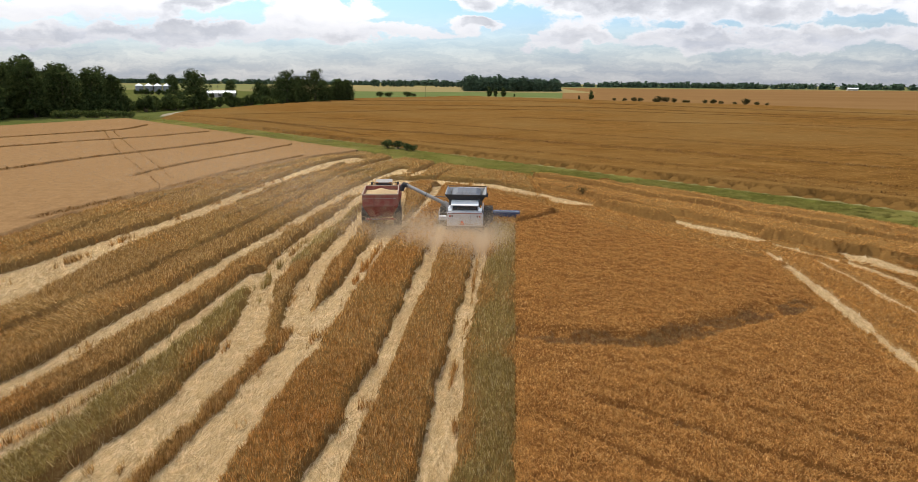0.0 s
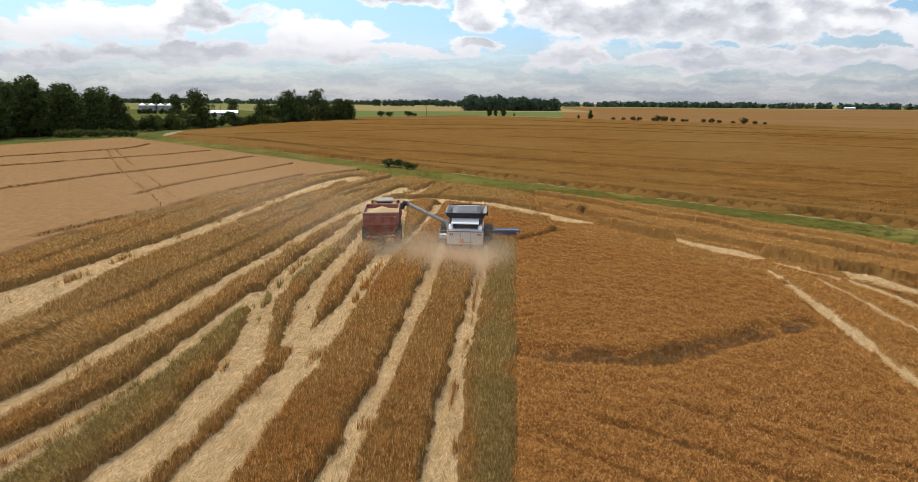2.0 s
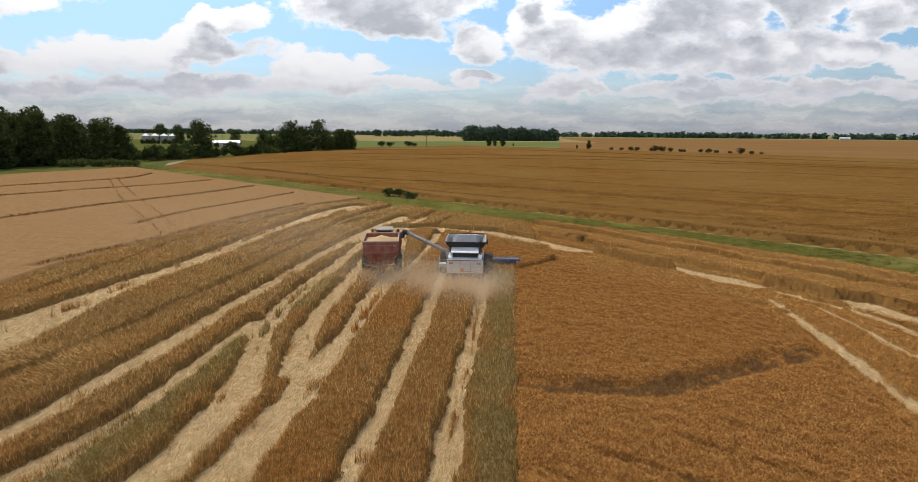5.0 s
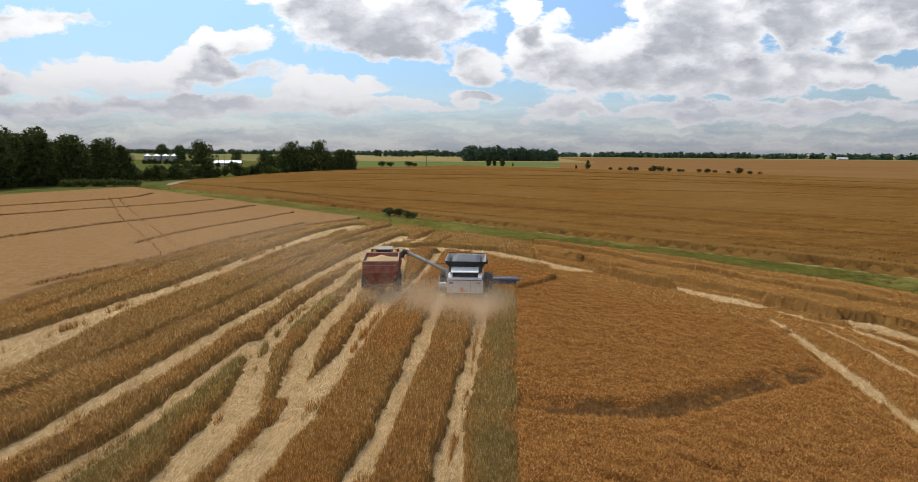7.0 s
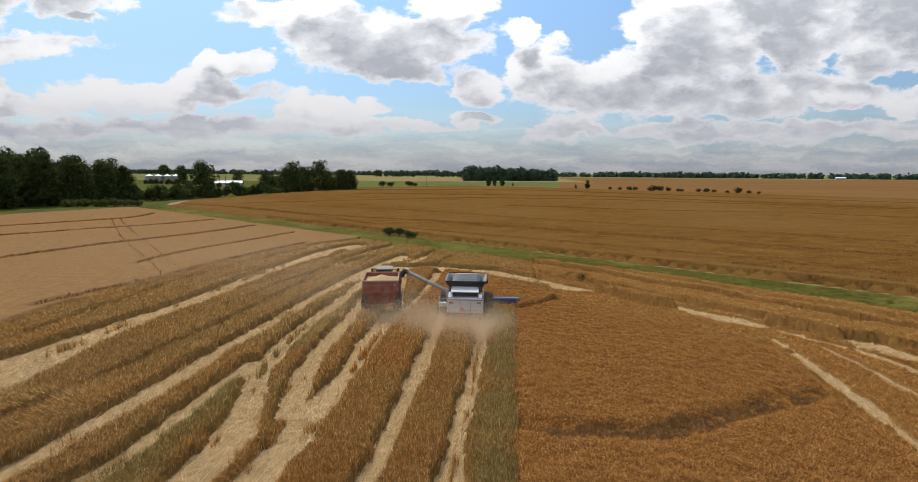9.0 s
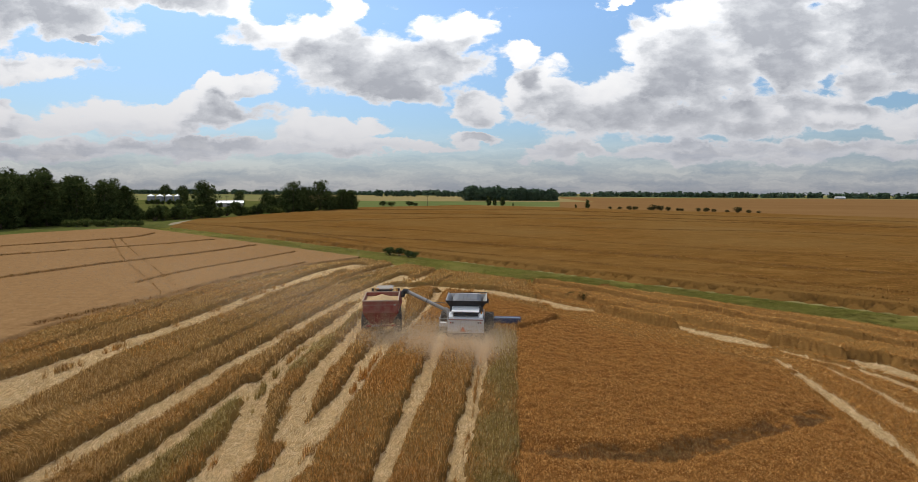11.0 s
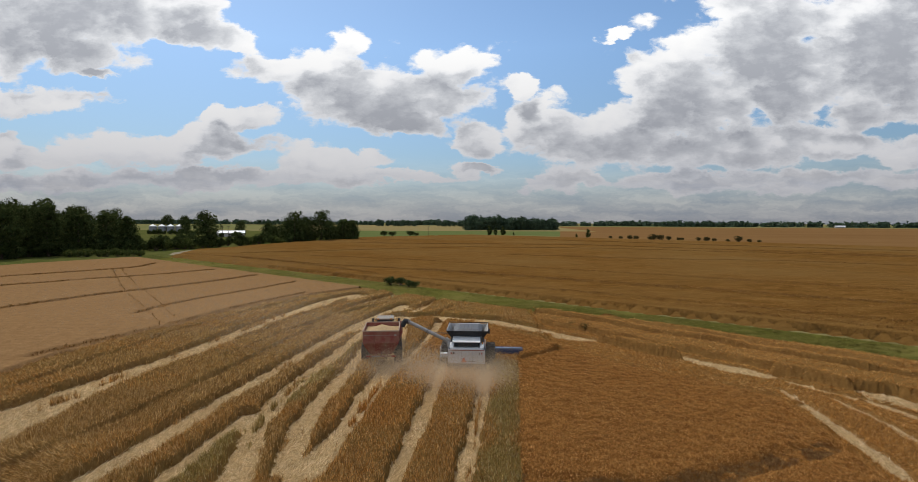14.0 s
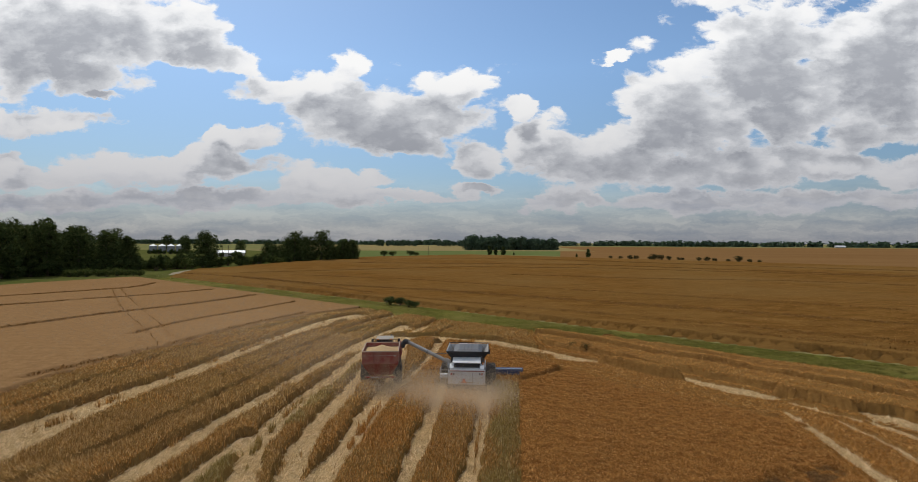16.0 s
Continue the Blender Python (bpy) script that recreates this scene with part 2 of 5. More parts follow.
# rice colour darkened: shade in the gaps under the heads is painted in
RIPE_SHADED_BODY = surface("shaded_rice_canopy", [(0.0, (0.081, 0.031, 0.009)), (0.5, (0.181, 0.080, 0.022)), (1.0, (0.299, 0.146, 0.042))], 1.5, bump=0.12, patch=(0.203, 0.092, 0.025))
PALE_BODY = surface("pale_rice_canopy", [(0.0, (0.171, 0.090, 0.036)), (0.5, (0.239, 0.135, 0.058)), (1.0, (0.307, 0.184, 0.085))], 1.2, bump=0.06, patch=(0.225, 0.122, 0.049), patch_scale=0.03)
FAR_BODY = surface("far_rice_canopy", [(0.0, (0.076, 0.033, 0.008)), (0.5, (0.158, 0.076, 0.018)), (1.0, (0.25, 0.132, 0.039))], 0.45, bump=0.25, patch=(0.181, 0.101, 0.031),
                   patch_scale=0.02, stretch=(0.45, 1.0, 1.0))
# both straw bodies: stem colours darkened to stand for shade deep between stems
STRAW_SHADED_BODY = surface("shaded_straw_canopy", [(0.0, (0.10, 0.050, 0.016)), (0.5, (0.21, 0.115, 0.038)), (1.0, (0.36, 0.22, 0.082))], 3.5, bump=0.12, patch=(0.20, 0.12, 0.036), patch_scale=0.15)
GOLD_SHADED_BODY = surface("shaded_golden_straw_canopy", [(0.0, (0.10, 0.044, 0.013)), (0.5, (0.22, 0.108, 0.032)), (1.0, (0.37, 0.20, 0.066))], 2.5, bump=0.12, patch=(0.23, 0.12, 0.035), patch_scale=0.12)
MAT_BODY = surface("straw_mat", [(0.0, (0.22, 0.135, 0.052)), (0.4, (0.50, 0.345, 0.165)), (1.0, (0.72, 0.53, 0.30))], 1.6, bump=0.09, fine=11, patch=(0.445, 0.289, 0.127), patch_scale=0.25)
EARTH = surface("field_earth", [(0.0, (0.150, 0.128, 0.049)), (0.5, (0.210, 0.173, 0.070)), (1.0, (0.255, 0.217, 0.091))], 0.02, bump=0.05, fine=40, patch=(0.120, 0.143, 0.049), patch_scale=0.003)
GRASS_BODY = surface("grass_sward", [(0.0, (0.068, 0.067, 0.014)), (0.5, (0.116, 0.110, 0.023)), (1.0, (0.198, 0.164, 0.047))], 0.35, bump=0.06, patch=(0.165, 0.137, 0.038), patch_scale=0.12)
VERGE_BODY = surface("rough_verge", [(0.0, (0.048, 0.056, 0.014)), (0.5, (0.080, 0.088, 0.022)), (1.0, (0.135, 0.130, 0.040))], 0.12, bump=0.1, patch=(0.10, 0.098, 0.03), patch_scale=0.03)
STUBBLE_FIELD = surface("pale_far_field", [(0.0, (0.203, 0.152, 0.059)), (1.0, (0.281, 0.220, 0.098))], 0.02, bump=0.05, fine=20)
GREEN_FIELD = surface("green_far_field", [(0.0, (0.085, 0.111, 0.032)), (1.0, (0.145, 0.162, 0.056))], 0.03, bump=0.05, fine=20)
TAN_FIELD = surface("tan_far_field", [(0.0, (0.155, 0.080, 0.029)), (1.0, (0.225, 0.124, 0.048))], 0.015, bump=0.05, fine=20, stretch=(0.3, 1, 1))
GRAVEL = surface("gravel_track", [(0.0, (0.20, 0.165, 0.11)), (1.0, (0.31, 0.265, 0.185))], 0.6, bump=0.03)
LEAF = leafy("tree_leaves", [(0.0, (0.030, 0.046, 0.016)), (0.6, (0.062, 0.084, 0.027)), (0.95, (0.105, 0.122, 0.040)), (1.0, (0.16, 0.14, 0.05))], (0.070, 0.084, 0.026), 0.09, 0.25, patch_amount=0.6, tufts=0.55, tuft_amount=0.5)
# far leaves paler and bluer: the haze of distance is mixed into the colour
HAZY_LEAF = leafy("hazy_far_tree_leaves", [(0.0, (0.045, 0.072, 0.045)), (1.0, (0.105, 0.145, 0.081))], (0.075, 0.109, 0.072), 0.02, 0.2, tufts=0.15)
SHRUB_LEAF = leafy("shrub_leaves", [(0.0, (0.05, 0.07, 0.02)), (0.7, (0.10, 0.12, 0.035)), (1.0, (0.19, 0.18, 0.06))], (0.10, 0.12, 0.03), 0.3, 0.25)
BROWN_LEAF = leafy("dry_shrub_leaves", [(0.0, (0.05, 0.05, 0.02)), (0.7, (0.12, 0.085, 0.03)), (1.0, (0.2, 0.13, 0.05))], (0.08, 0.08, 0.03), 0.3, 0.25)
BARK = surface("bark", [(0.0, (0.05, 0.04, 0.03)), (1.0, (0.14, 0.11, 0.08))], 3.0, bump=0.05, stretch=(1, 1, 0.2))


# ---- mesh helpers ----
def mesh_from(name, verts, tris, mat, smooth=False):
    verts, tris = np.asarray(verts, np.float32), np.asarray(tris, np.int32)
    k = tris.shape[1]
    me = bpy.data.meshes.new(name)
    me.vertices.add(len(verts))
    me.vertices.foreach_set("co", verts.ravel())
    me.loops.add(tris.size)
    me.loops.foreach_set("vertex_index", tris.ravel())
    me.polygons.add(len(tris))
    me.polygons.foreach_set("loop_start", np.arange(0, tris.size, k, dtype=np.int32))
    me.update(calc_edges=True)
    me.validate()
    me.materials.append(mat)
    if smooth:
        me.polygons.foreach_set("use_smooth", np.ones(len(tris), bool))
    return me


rng = np.random.default_rng(7)
LATTICE = rng.random((256, 256))


def vnoise(x, y, size):
    """Smooth value noise, 0 to 1, with cells of that many metres."""
    x, y = np.asarray(x) / size, np.asarray(y) / size
    i, j = np.floor(x).astype(int), np.floor(y).astype(int)
    u, v = x - i, y - j
    u, v = u * u * (3 - 2 * u), v * v * (3 - 2 * v)
    g = lambda a, b: LATTICE[a & 255, b & 255]
    return (g(i, j) * (1 - u) + g(i + 1, j) * u) * (1 - v) + (g(i, j + 1) * (1 - u) + g(i + 1, j + 1) * u) * v


def fbm(x, y, size):
    return 0.55 * vnoise(x, y, size) + 0.3 * vnoise(x + 31, y + 7, size / 2.3) + 0.15 * vnoise(x + 5, y + 90, size / 5.1)


def step(a, b, v):
    s = np.clip((v - a) / (b - a), 0, 1)
    return s * s * (3 - 2 * s)


def near_line(x, y, pts):
    """Distance to a polyline, and how far along it (0 to 1)."""
    best, along = np.full(np.shape(x), 1e9), np.zeros(np.shape(x))
    for k, ((ax, ay), (bx, by)) in enumerate(zip(pts, pts[1:])):
        dx, dy = bx - ax, by - ay
        s = np.clip(((x - ax) * dx + (y - ay) * dy) / (dx * dx + dy * dy), 0, 1)
        d = np.hypot(x - ax - s * dx, y - ay - s * dy)
        hit = d < best
        best, along = np.where(hit, d, best), np.where(hit, (k + s) / (len(pts) - 1), along)
    return best, along


def inside(x, y, poly):
    c = np.zeros(np.shape(x), bool)
    for (ax, ay), (bx, by) in zip(poly, poly[1:] + poly[:1]):
        if ay != by:
            c ^= ((ay > y) != (by > y)) & (x < (bx - ax) * (y - ay) / (by - ay) + ax)
    return c


# ---- the plan of the fields ----
def bank_south(x):
    return 71.8 - 0.888 * np.asarray(x)


def bank_north(x):
    return 84.9 - 0.895 * x


CROP = [(-2.0, -25.0), (1.57, 12.0), (4.75, 43.6), (-3.2, 44.2), (-1.4, 55.0), (3.0, 53.6), (6.6, 49.4), (8.7, 45.7), (11.8, 39.6), (15.4, 36.3), (17.8, 33.7),
        (19.0, 31.6), (18.4, 27.2), (17.8, 23.3), (17.1, 20.0), (16.7, 16.0), (15.0, -25.0)]
LEFT_EDGE = [(-24.0, -25.0), (-30.0, 20.0), (-31.0, 31.5), (-31.2, 41.0), (-29.8, 50.0), (-27.2, 62.0), (-20.8, 78.0), (-12.0, 90.0)]
# wheel tracks and pressed swaths: course as x, y and the width there
TRACKS = [
    [(-2.0, 0.0, 1.1), (-0.7, 12.7, 1.1), (-0.5, 14.7, 1.2), (-0.2, 18.2, 1.1), (0.0, 20.5, 1.0), (0.4, 24.2, 0.95), (0.9, 28.5, 1.0), (1.5, 34.0, 1.0), (2.1, 42.0, 1.0)],
    [(-5.0, 0.0, 1.2), (-3.8, 12.7, 1.15), (-3.4, 16.2, 1.0), (-3.1, 18.1, 0.95), (-2.8, 22.0, 1.0), (-2.4, 26.0, 1.05), (-2.1, 29.7, 1.1), (-1.6, 34.8, 0.85), (-1.1, 42.0, 0.9)],
    [(-9.2, 0.0, 2.5), (-7.7, 12.7, 2.4), (-7.4, 16.2, 2.1), (-7.1, 18.1, 1.9), (-6.7, 20.4, 1.95), (-6.6, 22.6, 2.0), (-6.3, 25.0, 1.6), (-5.9, 28.0, 1.5), (-5.8, 32.5, 1.6), (-5.5, 36.0, 1.7),
     (-5.0, 39.5, 1.5), (-3.7, 44.0, 1.1), (-2.8, 49.5, 1.1), (-2.1, 58.1, 1.2)],
    [(-5.9, 34.8, 1.1), (-5.6, 39.0, 1.0), (-5.2, 44.0, 1.4), (-5.6, 49.0, 1.4), (-6.3, 55.0, 2.2), (-6.6, 61.5, 2.2)],
    [(-7.2, 21.4, 0.9), (-7.9, 24.6, 1.5), (-8.2, 28.0, 1.5), (-8.4, 31.6, 1.4), (-8.2, 34.7, 1.5), (-8.0, 39.0, 1.2), (-8.0, 43.9, 1.2), (-7.6, 50.0, 1.7), (-6.9, 56.3, 2.4)],
    [(-12.8, 0.0, 2.4), (-10.2, 12.8, 2.4), (-9.9, 14.6, 2.1), (-9.4, 17.0, 1.8), (-9.1, 20.3, 2.1), (-9.6, 23.6, 1.6), (-10.5, 27.5, 1.4), (-10.9, 31.7, 1.6), (-10.8, 35.9, 1.8), (-10.4, 40.0, 1.6),
     (-9.8, 45.9, 1.7), (-9.4, 51.0, 1.6), (-8.6, 56.3, 2.3)],
    [(-16.0, 5.0, 2.1), (-13.9, 14.1, 2.1), (-13.4, 15.9, 1.9), (-12.8, 18.0, 1.5), (-12.5, 20.0, 1.2), (-12.2, 24.1, 1.15), (-12.0, 26.8, 1.3), (-11.5, 29.6, 1.6)],
    [(-18.0, 8.0, 2.0), (-16.3, 17.1, 1.9), (-15.8, 19.2, 1.7), (-15.4, 22.5, 1.8), (-14.8, 26.6, 1.9), (-14.3, 30.5, 1.7), (-13.8, 35.0, 1.6), (-13.0, 40.5, 1.8), (-12.3, 46.4, 1.8),
     (-11.0, 53.5, 1.8), (-9.6, 61.0, 1.7), (-7.0, 70.0, 1.8)],
    [(-26.0, 8.0, 5.6), (-24.6, 25.0, 5.6), (-24.2, 28.9, 4.9), (-24.0, 30.9, 4.2), (-23.7, 34.6, 3.4), (-23.0, 38.7, 3.1), (-22.2, 44.0, 2.6), (-21.3, 50.8, 2.7), (-20.6, 56.9, 2.6), (-19.5, 63.6, 2.6),
     (-17.9, 73.0, 3.2), (-15.0, 79.5, 3.2)],
    [(-16.5, 52.0, 0.7), (-14.5, 60.0, 0.9), (-11.0, 68.0, 0.9)],
    [(-9.6, 61.1, 1.4), (-8.0, 64.5, 1.8), (-6.6, 67.7, 1.6)],
    [(-6.2, 58.6, 1.8), (-5.0, 61.0, 2.2), (-3.0, 61.6, 2.8), (-0.6, 60.0, 3.2), (3.4, 58.4, 3.7), (6.6, 54.6, 3.6), (9.2, 51.8, 3.0), (11.6, 50.0, 1.9), (13.4, 48.9, 0.8)],
    [(18.0, 43.6, 1.4), (19.2, 41.4, 1.9), (20.8, 39.7, 2.4), (22.2, 38.0, 1.5), (23.0, 36.3, 0.9), (23.7, 34.6, 0.8), (25.0, 32.7, 1.0), (25.5, 30.8, 1.0), (25.7, 28.3, 0.9), (26.0, 20.0, 0.8), (26.0, 8.0, 0.8)],
    [(25.9, 35.0, 0.9), (26.5, 33.9, 2.2), (26.9, 32.7, 2.2), (27.8, 30.5, 1.6), (29.0, 26.0, 1.4)],
    [(21.0, 35.2, 0.5), (20.7, 32.4, 0.85), (20.0, 28.0, 0.9), (19.5, 24.8, 0.85), (19.0, 22.3, 0.8), (18.6, 19.8, 0.8), (18.4, 10.0, 0.8)],
    [(23.2, 33.6, 0.4), (23.3, 30.4, 0.75), (23.1, 27.8, 0.7), (22.8, 24.7, 0.6), (22.4, 14.0, 0.6)],
]
TRACKS = [[(p[0][0] + (1.0 if p[0][0] < -1 else -1.0), -32.0, p[0][2])] * (p[0][1] < 20) + p for p in TRACKS]
# thin rows of stems left standing on the pressed swaths: width, share that stands, course
TUFT_ROWS = [
    (0.42, 0.95, [(-9.9, 0.0), (-9.0, 12.5), (-8.75, 14.6), (-8.45, 16.2), (-8.1, 18.0), (-7.75, 20.2), (-7.5, 22.4)]),
    (0.06, 0.60, [(-14.6, 12.0), (-13.6, 15.2), (-13.0, 17.2), (-12.6, 19.4), (-12.5, 21.5)]),
    (0.30, 0.40, [(-24.6, 27.0), (-24.3, 30.4), (-23.9, 32.3), (-23.7, 35.1), (-23.4, 38.5), (-22.9, 42.5), (-22.2, 48.0), (-21.4, 55.4), (-20.2, 62.0)]),
    (0.05, 0.50, [(-4.0, 12.0), (-3.7, 14.6), (-3.4, 16.6)]),
    (0.05, 0.50, [(-0.6, 15.0), (-0.3, 17.8), (0.1, 20.0), (0.9, 28.0), (1.6, 36.0)]),
    (0.22, 0.50, [(-5.9, 26.0), (-5.7, 31.0), (-5.3, 36.5)]),
    (0.25, 0.45, [(-10.0, 24.0), (-10.6, 28.0), (-10.9, 32.0), (-10.6, 37.0)]),
]
# ruts and levees: width, depth, course
LEVEES = [
    (0.85, 0.26, [(2.6, 21.8), (4.3, 21.3), (6.0, 21.2), (7.9, 20.9), (10.3, 21.9), (12.7, 23.1), (15.1, 24.1), (17.3, 24.9)]),
    (0.40, 0.55, [(3.0, 39.6), (4.5, 41.1), (7.2, 43.8), (8.6, 45.6)]),
    (0.14, 0.24, [(2.6, 15.6), (5.4, 13.1), (7.2, 12.0), (14.0, 8.0)]),
    (0.16, 0.26, [(4.6, 16.6), (6.4, 15.3), (8.4, 14.2), (10.8, 12.4), (16.0, 9.0)]),
    (0.12, 0.22, [(7.6, 17.4), (10.2, 15.4), (14.0, 13.4)]),
]
# low troughs between the rows of standing straw: width and course
TROUGHS = [
    (0.6, [(-28.6, 24.0), (-28.2, 31.0), (-27.9, 38.0), (-27.4, 50.0), (-25.0, 63.0), (-21.0, 74.0)]),
    (0.55, [(-20.4, 14.0), (-19.8, 20.0), (-19.0, 24.5), (-18.0, 30.0), (-16.8, 36.0), (-15.9, 44.0), (-14.6, 54.0)]),
    (0.4, [(-21.6, 40.0), (-19.4, 50.0), (-17.6, 62.0), (-14.4, 74.0)]),
    (0.4, [(-18.6, 42.0), (-16.6, 52.0), (-14.0, 64.0), (-11.4, 72.0)]),
]
# the headland rows beside the bank: foot of the long row, the gap behind it, and short rows (height, width, course)
LONG_FOOT = [(8.0, 58.2), (12.6, 52.7), (14.7, 49.6), (18.4, 45.2), (20.1, 43.2), (23.0, 39.7), (25.3, 36.5), (26.9, 34.6), (29.4, 32.0), (34.0, 26.0), (60.0, -6.0)]
LONG_GAP = [(8.0, 62.4), (15.4, 54.6), (17.1, 52.3), (19.9, 49.1), (23.3, 45.0), (26.0, 41.2), (28.6, 38.4), (36.0, 30.0), (60.0, 4.0)]
SHORT_ROWS = [
    (0.95, 1.3, [(12.4, 49.6), (14.4, 47.4), (16.1, 45.0), (17.9, 43.2)]),
    (0.95, 1.2, [(23.3, 38.7), (24.1, 37.3), (25.1, 35.8), (25.9, 34.6)]),
    (0.42, 1.1, [(9.9, 46.0), (11.2, 43.2), (12.8, 40.6), (14.5, 38.9), (16.2, 37.3), (18.0, 35.8), (19.6, 34.4)]),
]
LEFT_LINES = [
    (0.7, 0.5, [(-92.0, 72.0), (-83.2, 98.1), (-78.6, 105.3), (-75.0, 111.3), (-71.9, 116.5), (-71.6, 121.6), (-73.6, 130.4)]),
    (0.65, 0.5, [(-86.0, 55.0), (-71.8, 84.6), (-67.7, 90.5), (-65.0, 95.0), (-60.8, 99.4), (-56.9, 104.3), (-52.0, 114.8)]),
    (0.7, 0.55, [(-60.0, 40.0), (-53.9, 62.0), (-52.9, 66.1), (-51.6, 70.6), (-50.0, 75.2), (-47.7, 80.0), (-44.7, 85.8), (-41.7, 93.6), (-39.0, 103.0)]),
    (0.45, 0.45, [(-36.2, 60.0), (-35.6, 67.3), (-34.4, 72.2), (-31.6, 80.1), (-28.0, 92.0)]),
    (0.5, 0.5, [(-32.6, 41.0), (-30.4, 48.1), (-29.4, 51.2), (-28.7, 54.0), (-28.1, 57.2), (-27.4, 61.5), (-26.0, 67.2), (-22.4, 78.0)]),
    (0.22, 0.2, [(-76.0, 118.0), (-68.3, 107.0), (-51.8, 82.9), (-40.2, 67.6), (-34.1, 59.7), (-28.1, 51.2)]),
    (0.22, 0.2, [(-74.0, 118.0), (-66.6, 107.2), (-49.8, 83.9), (-39.0, 69.6), (-33.0, 61.2), (-27.4, 53.0)]),
    (0.5, 0.06, [(-30.6, 46.0), (-33.3, 52.1), (-34.9, 56.9), (-35.6, 61.9)]),
]
FAR_LINES = [
    (1.2, 0.4, [(15.6, 171.4), (51.8, 155.1), (88.8, 148.3), (111.3, 133.8), (160.0, 100.0)]),
    (0.8, 0.4, [(-10.0, 101.0), (0.7, 92.5), (18.6, 80.0), (31.4, 69.8), (48.3, 56.3)]),
    (0.8, 0.4, [(-8.0, 118.0), (7.5, 105.1), (30.1, 88.7), (58.4, 68.7), (90.0, 40.0)]),
    (0.8, 0.35, [(-45.3, 163.2), (-13.0, 147.4), (15.4, 124.4), (60.0, 92.0), (110.0, 50.0)]),
    (0.8, 0.35, [(-86.0, 169.2), (-51.8, 147.2), (-16.4, 107.7)]),
    (0.6, 0.4, [(31.9, 62.9), (44.4, 51.6), (60.0, 37.0)]),
    (1.5, 0.35, [(-70.4, 174.7), (-34.1, 198.5), (3.8, 222.9), (60.0, 215.0), (170.0, 150.0)]),
    (2.0, 0.35, [(-49.8, 259.3), (56.4, 248.8), (144.0, 174.0), (220.0, 120.0)]),
    (1.2, 0.35, [(-60.0, 150.0), (-30.0, 128.0), (0.0, 112.0), (40.0, 84.0), (80.0, 52.0)]),
    (2.0, 0.35, [(-60.0, 310.0), (40.0, 330.0), (120.0, 250.0), (200.0, 180.0)]),
]


def dips(x, y, lines):
    d = np.zeros(np.shape(x))
    for w, deep, pts in lines:
        r, _ = band(x + 0.5 * (vnoise(x, y, 1.7) - 0.5), y, pts, 6.0)
        d = np.maximum(d, deep * (1 - step(w * 0.5, w * 1.3, r)) * (0.6 + 0.7 * vnoise(x, y, 1.1)))
    return d


def band(x, y, pts, pad=4.0):
    """Distance to a course and how far along it, for places near its bounds; far off elsewhere."""
    xs, ys = [p[0] for p in pts], [p[1] for p in pts]
    x, y = np.asarray(x, float), np.asarray(y, float)
    hit = (x > min(xs) - pad) & (x < max(xs) + pad) & (y > min(ys) - pad) & (y < max(ys) + pad)
    r, s = np.full(x.shape, 1e3), np.zeros(x.shape)
    if hit.any():
        r[hit], s[hit] = near_line(x[hit], y[hit], [p[:2] for p in pts])
    return r, s


def open_ground(x, y, tufts=False):
    """0 in standing straw, 1 on a pressed track; with tufts, thin rows of stems stand on the tracks."""
    jx = x + 0.42 * (fbm(x, y, 1.3) - 0.5) + 0.20 * (vnoise(x + 40, y, 0.4) - 0.5)
    m = np.zeros(np.shape(x))
    for k, pts in enumerate(TRACKS):
        r, s = band(jx, y, pts)
        half = 0.5 * np.interp(s * (len(pts) - 1), np.arange(len(pts)), [p[2] for p in pts])
        half = half * (0.90 + 0.22 * vnoise(x + 13 * k, y, 3.5))
        m = np.maximum(m, 1 - step(half - 0.09, half + 0.12, r))
    u = x - 0.0036 * np.maximum(y - 27, 0) ** 2
    streak = vnoise(u * 11.0, y, 11.0)
    m = np.maximum(m, step(0.68, 0.78, streak) * step(44, 54, y) * (1 - step(-2.0, 4.0, x)) * 0.9)
    for k, (w, share, pts) in enumerate(TUFT_ROWS if tufts else ()):
        r, _ = band(jx, y, pts)
        stands = step(1 - share - 0.08, 1 - share + 0.08, 0.15 + 0.7 * vnoise(x * 1.7 + 9 * k, y, 1.0) if share < 0.9 else 0.3 + 0.7 * vnoise(x, y, 1.5))
        m = m * (1 - stands * (1 - step(0.5 * w - 0.06, 0.5 * w + 0.08, r)))
    return m * (1 - 0.9 * step(14, 17, x) * step(0.68, 0.78, fbm(x + 5, y, 1.5)))


def left_of(x, y):
    ys, xs = [p[1] for p in LEFT_EDGE], [p[0] for p in LEFT_EDGE]
    return x < np.interp(y, ys, xs) + 0.8 * (fbm(x, y, 4.0) - 0.5)


def in_straw(x, y):
    return (y < bank_south(x)) & ~inside(x, y, CROP) & ~left_of(x, y)


def in_crop(x, y):
    return inside(x + 0.25 * (fbm(x, y, 0.9) - 0.5), y + 0.25 * (fbm(x + 50, y, 0.9) - 0.5), CROP)


def in_left(x, y):
    return left_of(x, y) & (y < bank_south(x)) & (y < 150 + 0.2 * (x + 100)) & (x > -104 + 0.4 * (y - 123) + 3.0 * (fbm(x, y, 9.0) - 0.5))


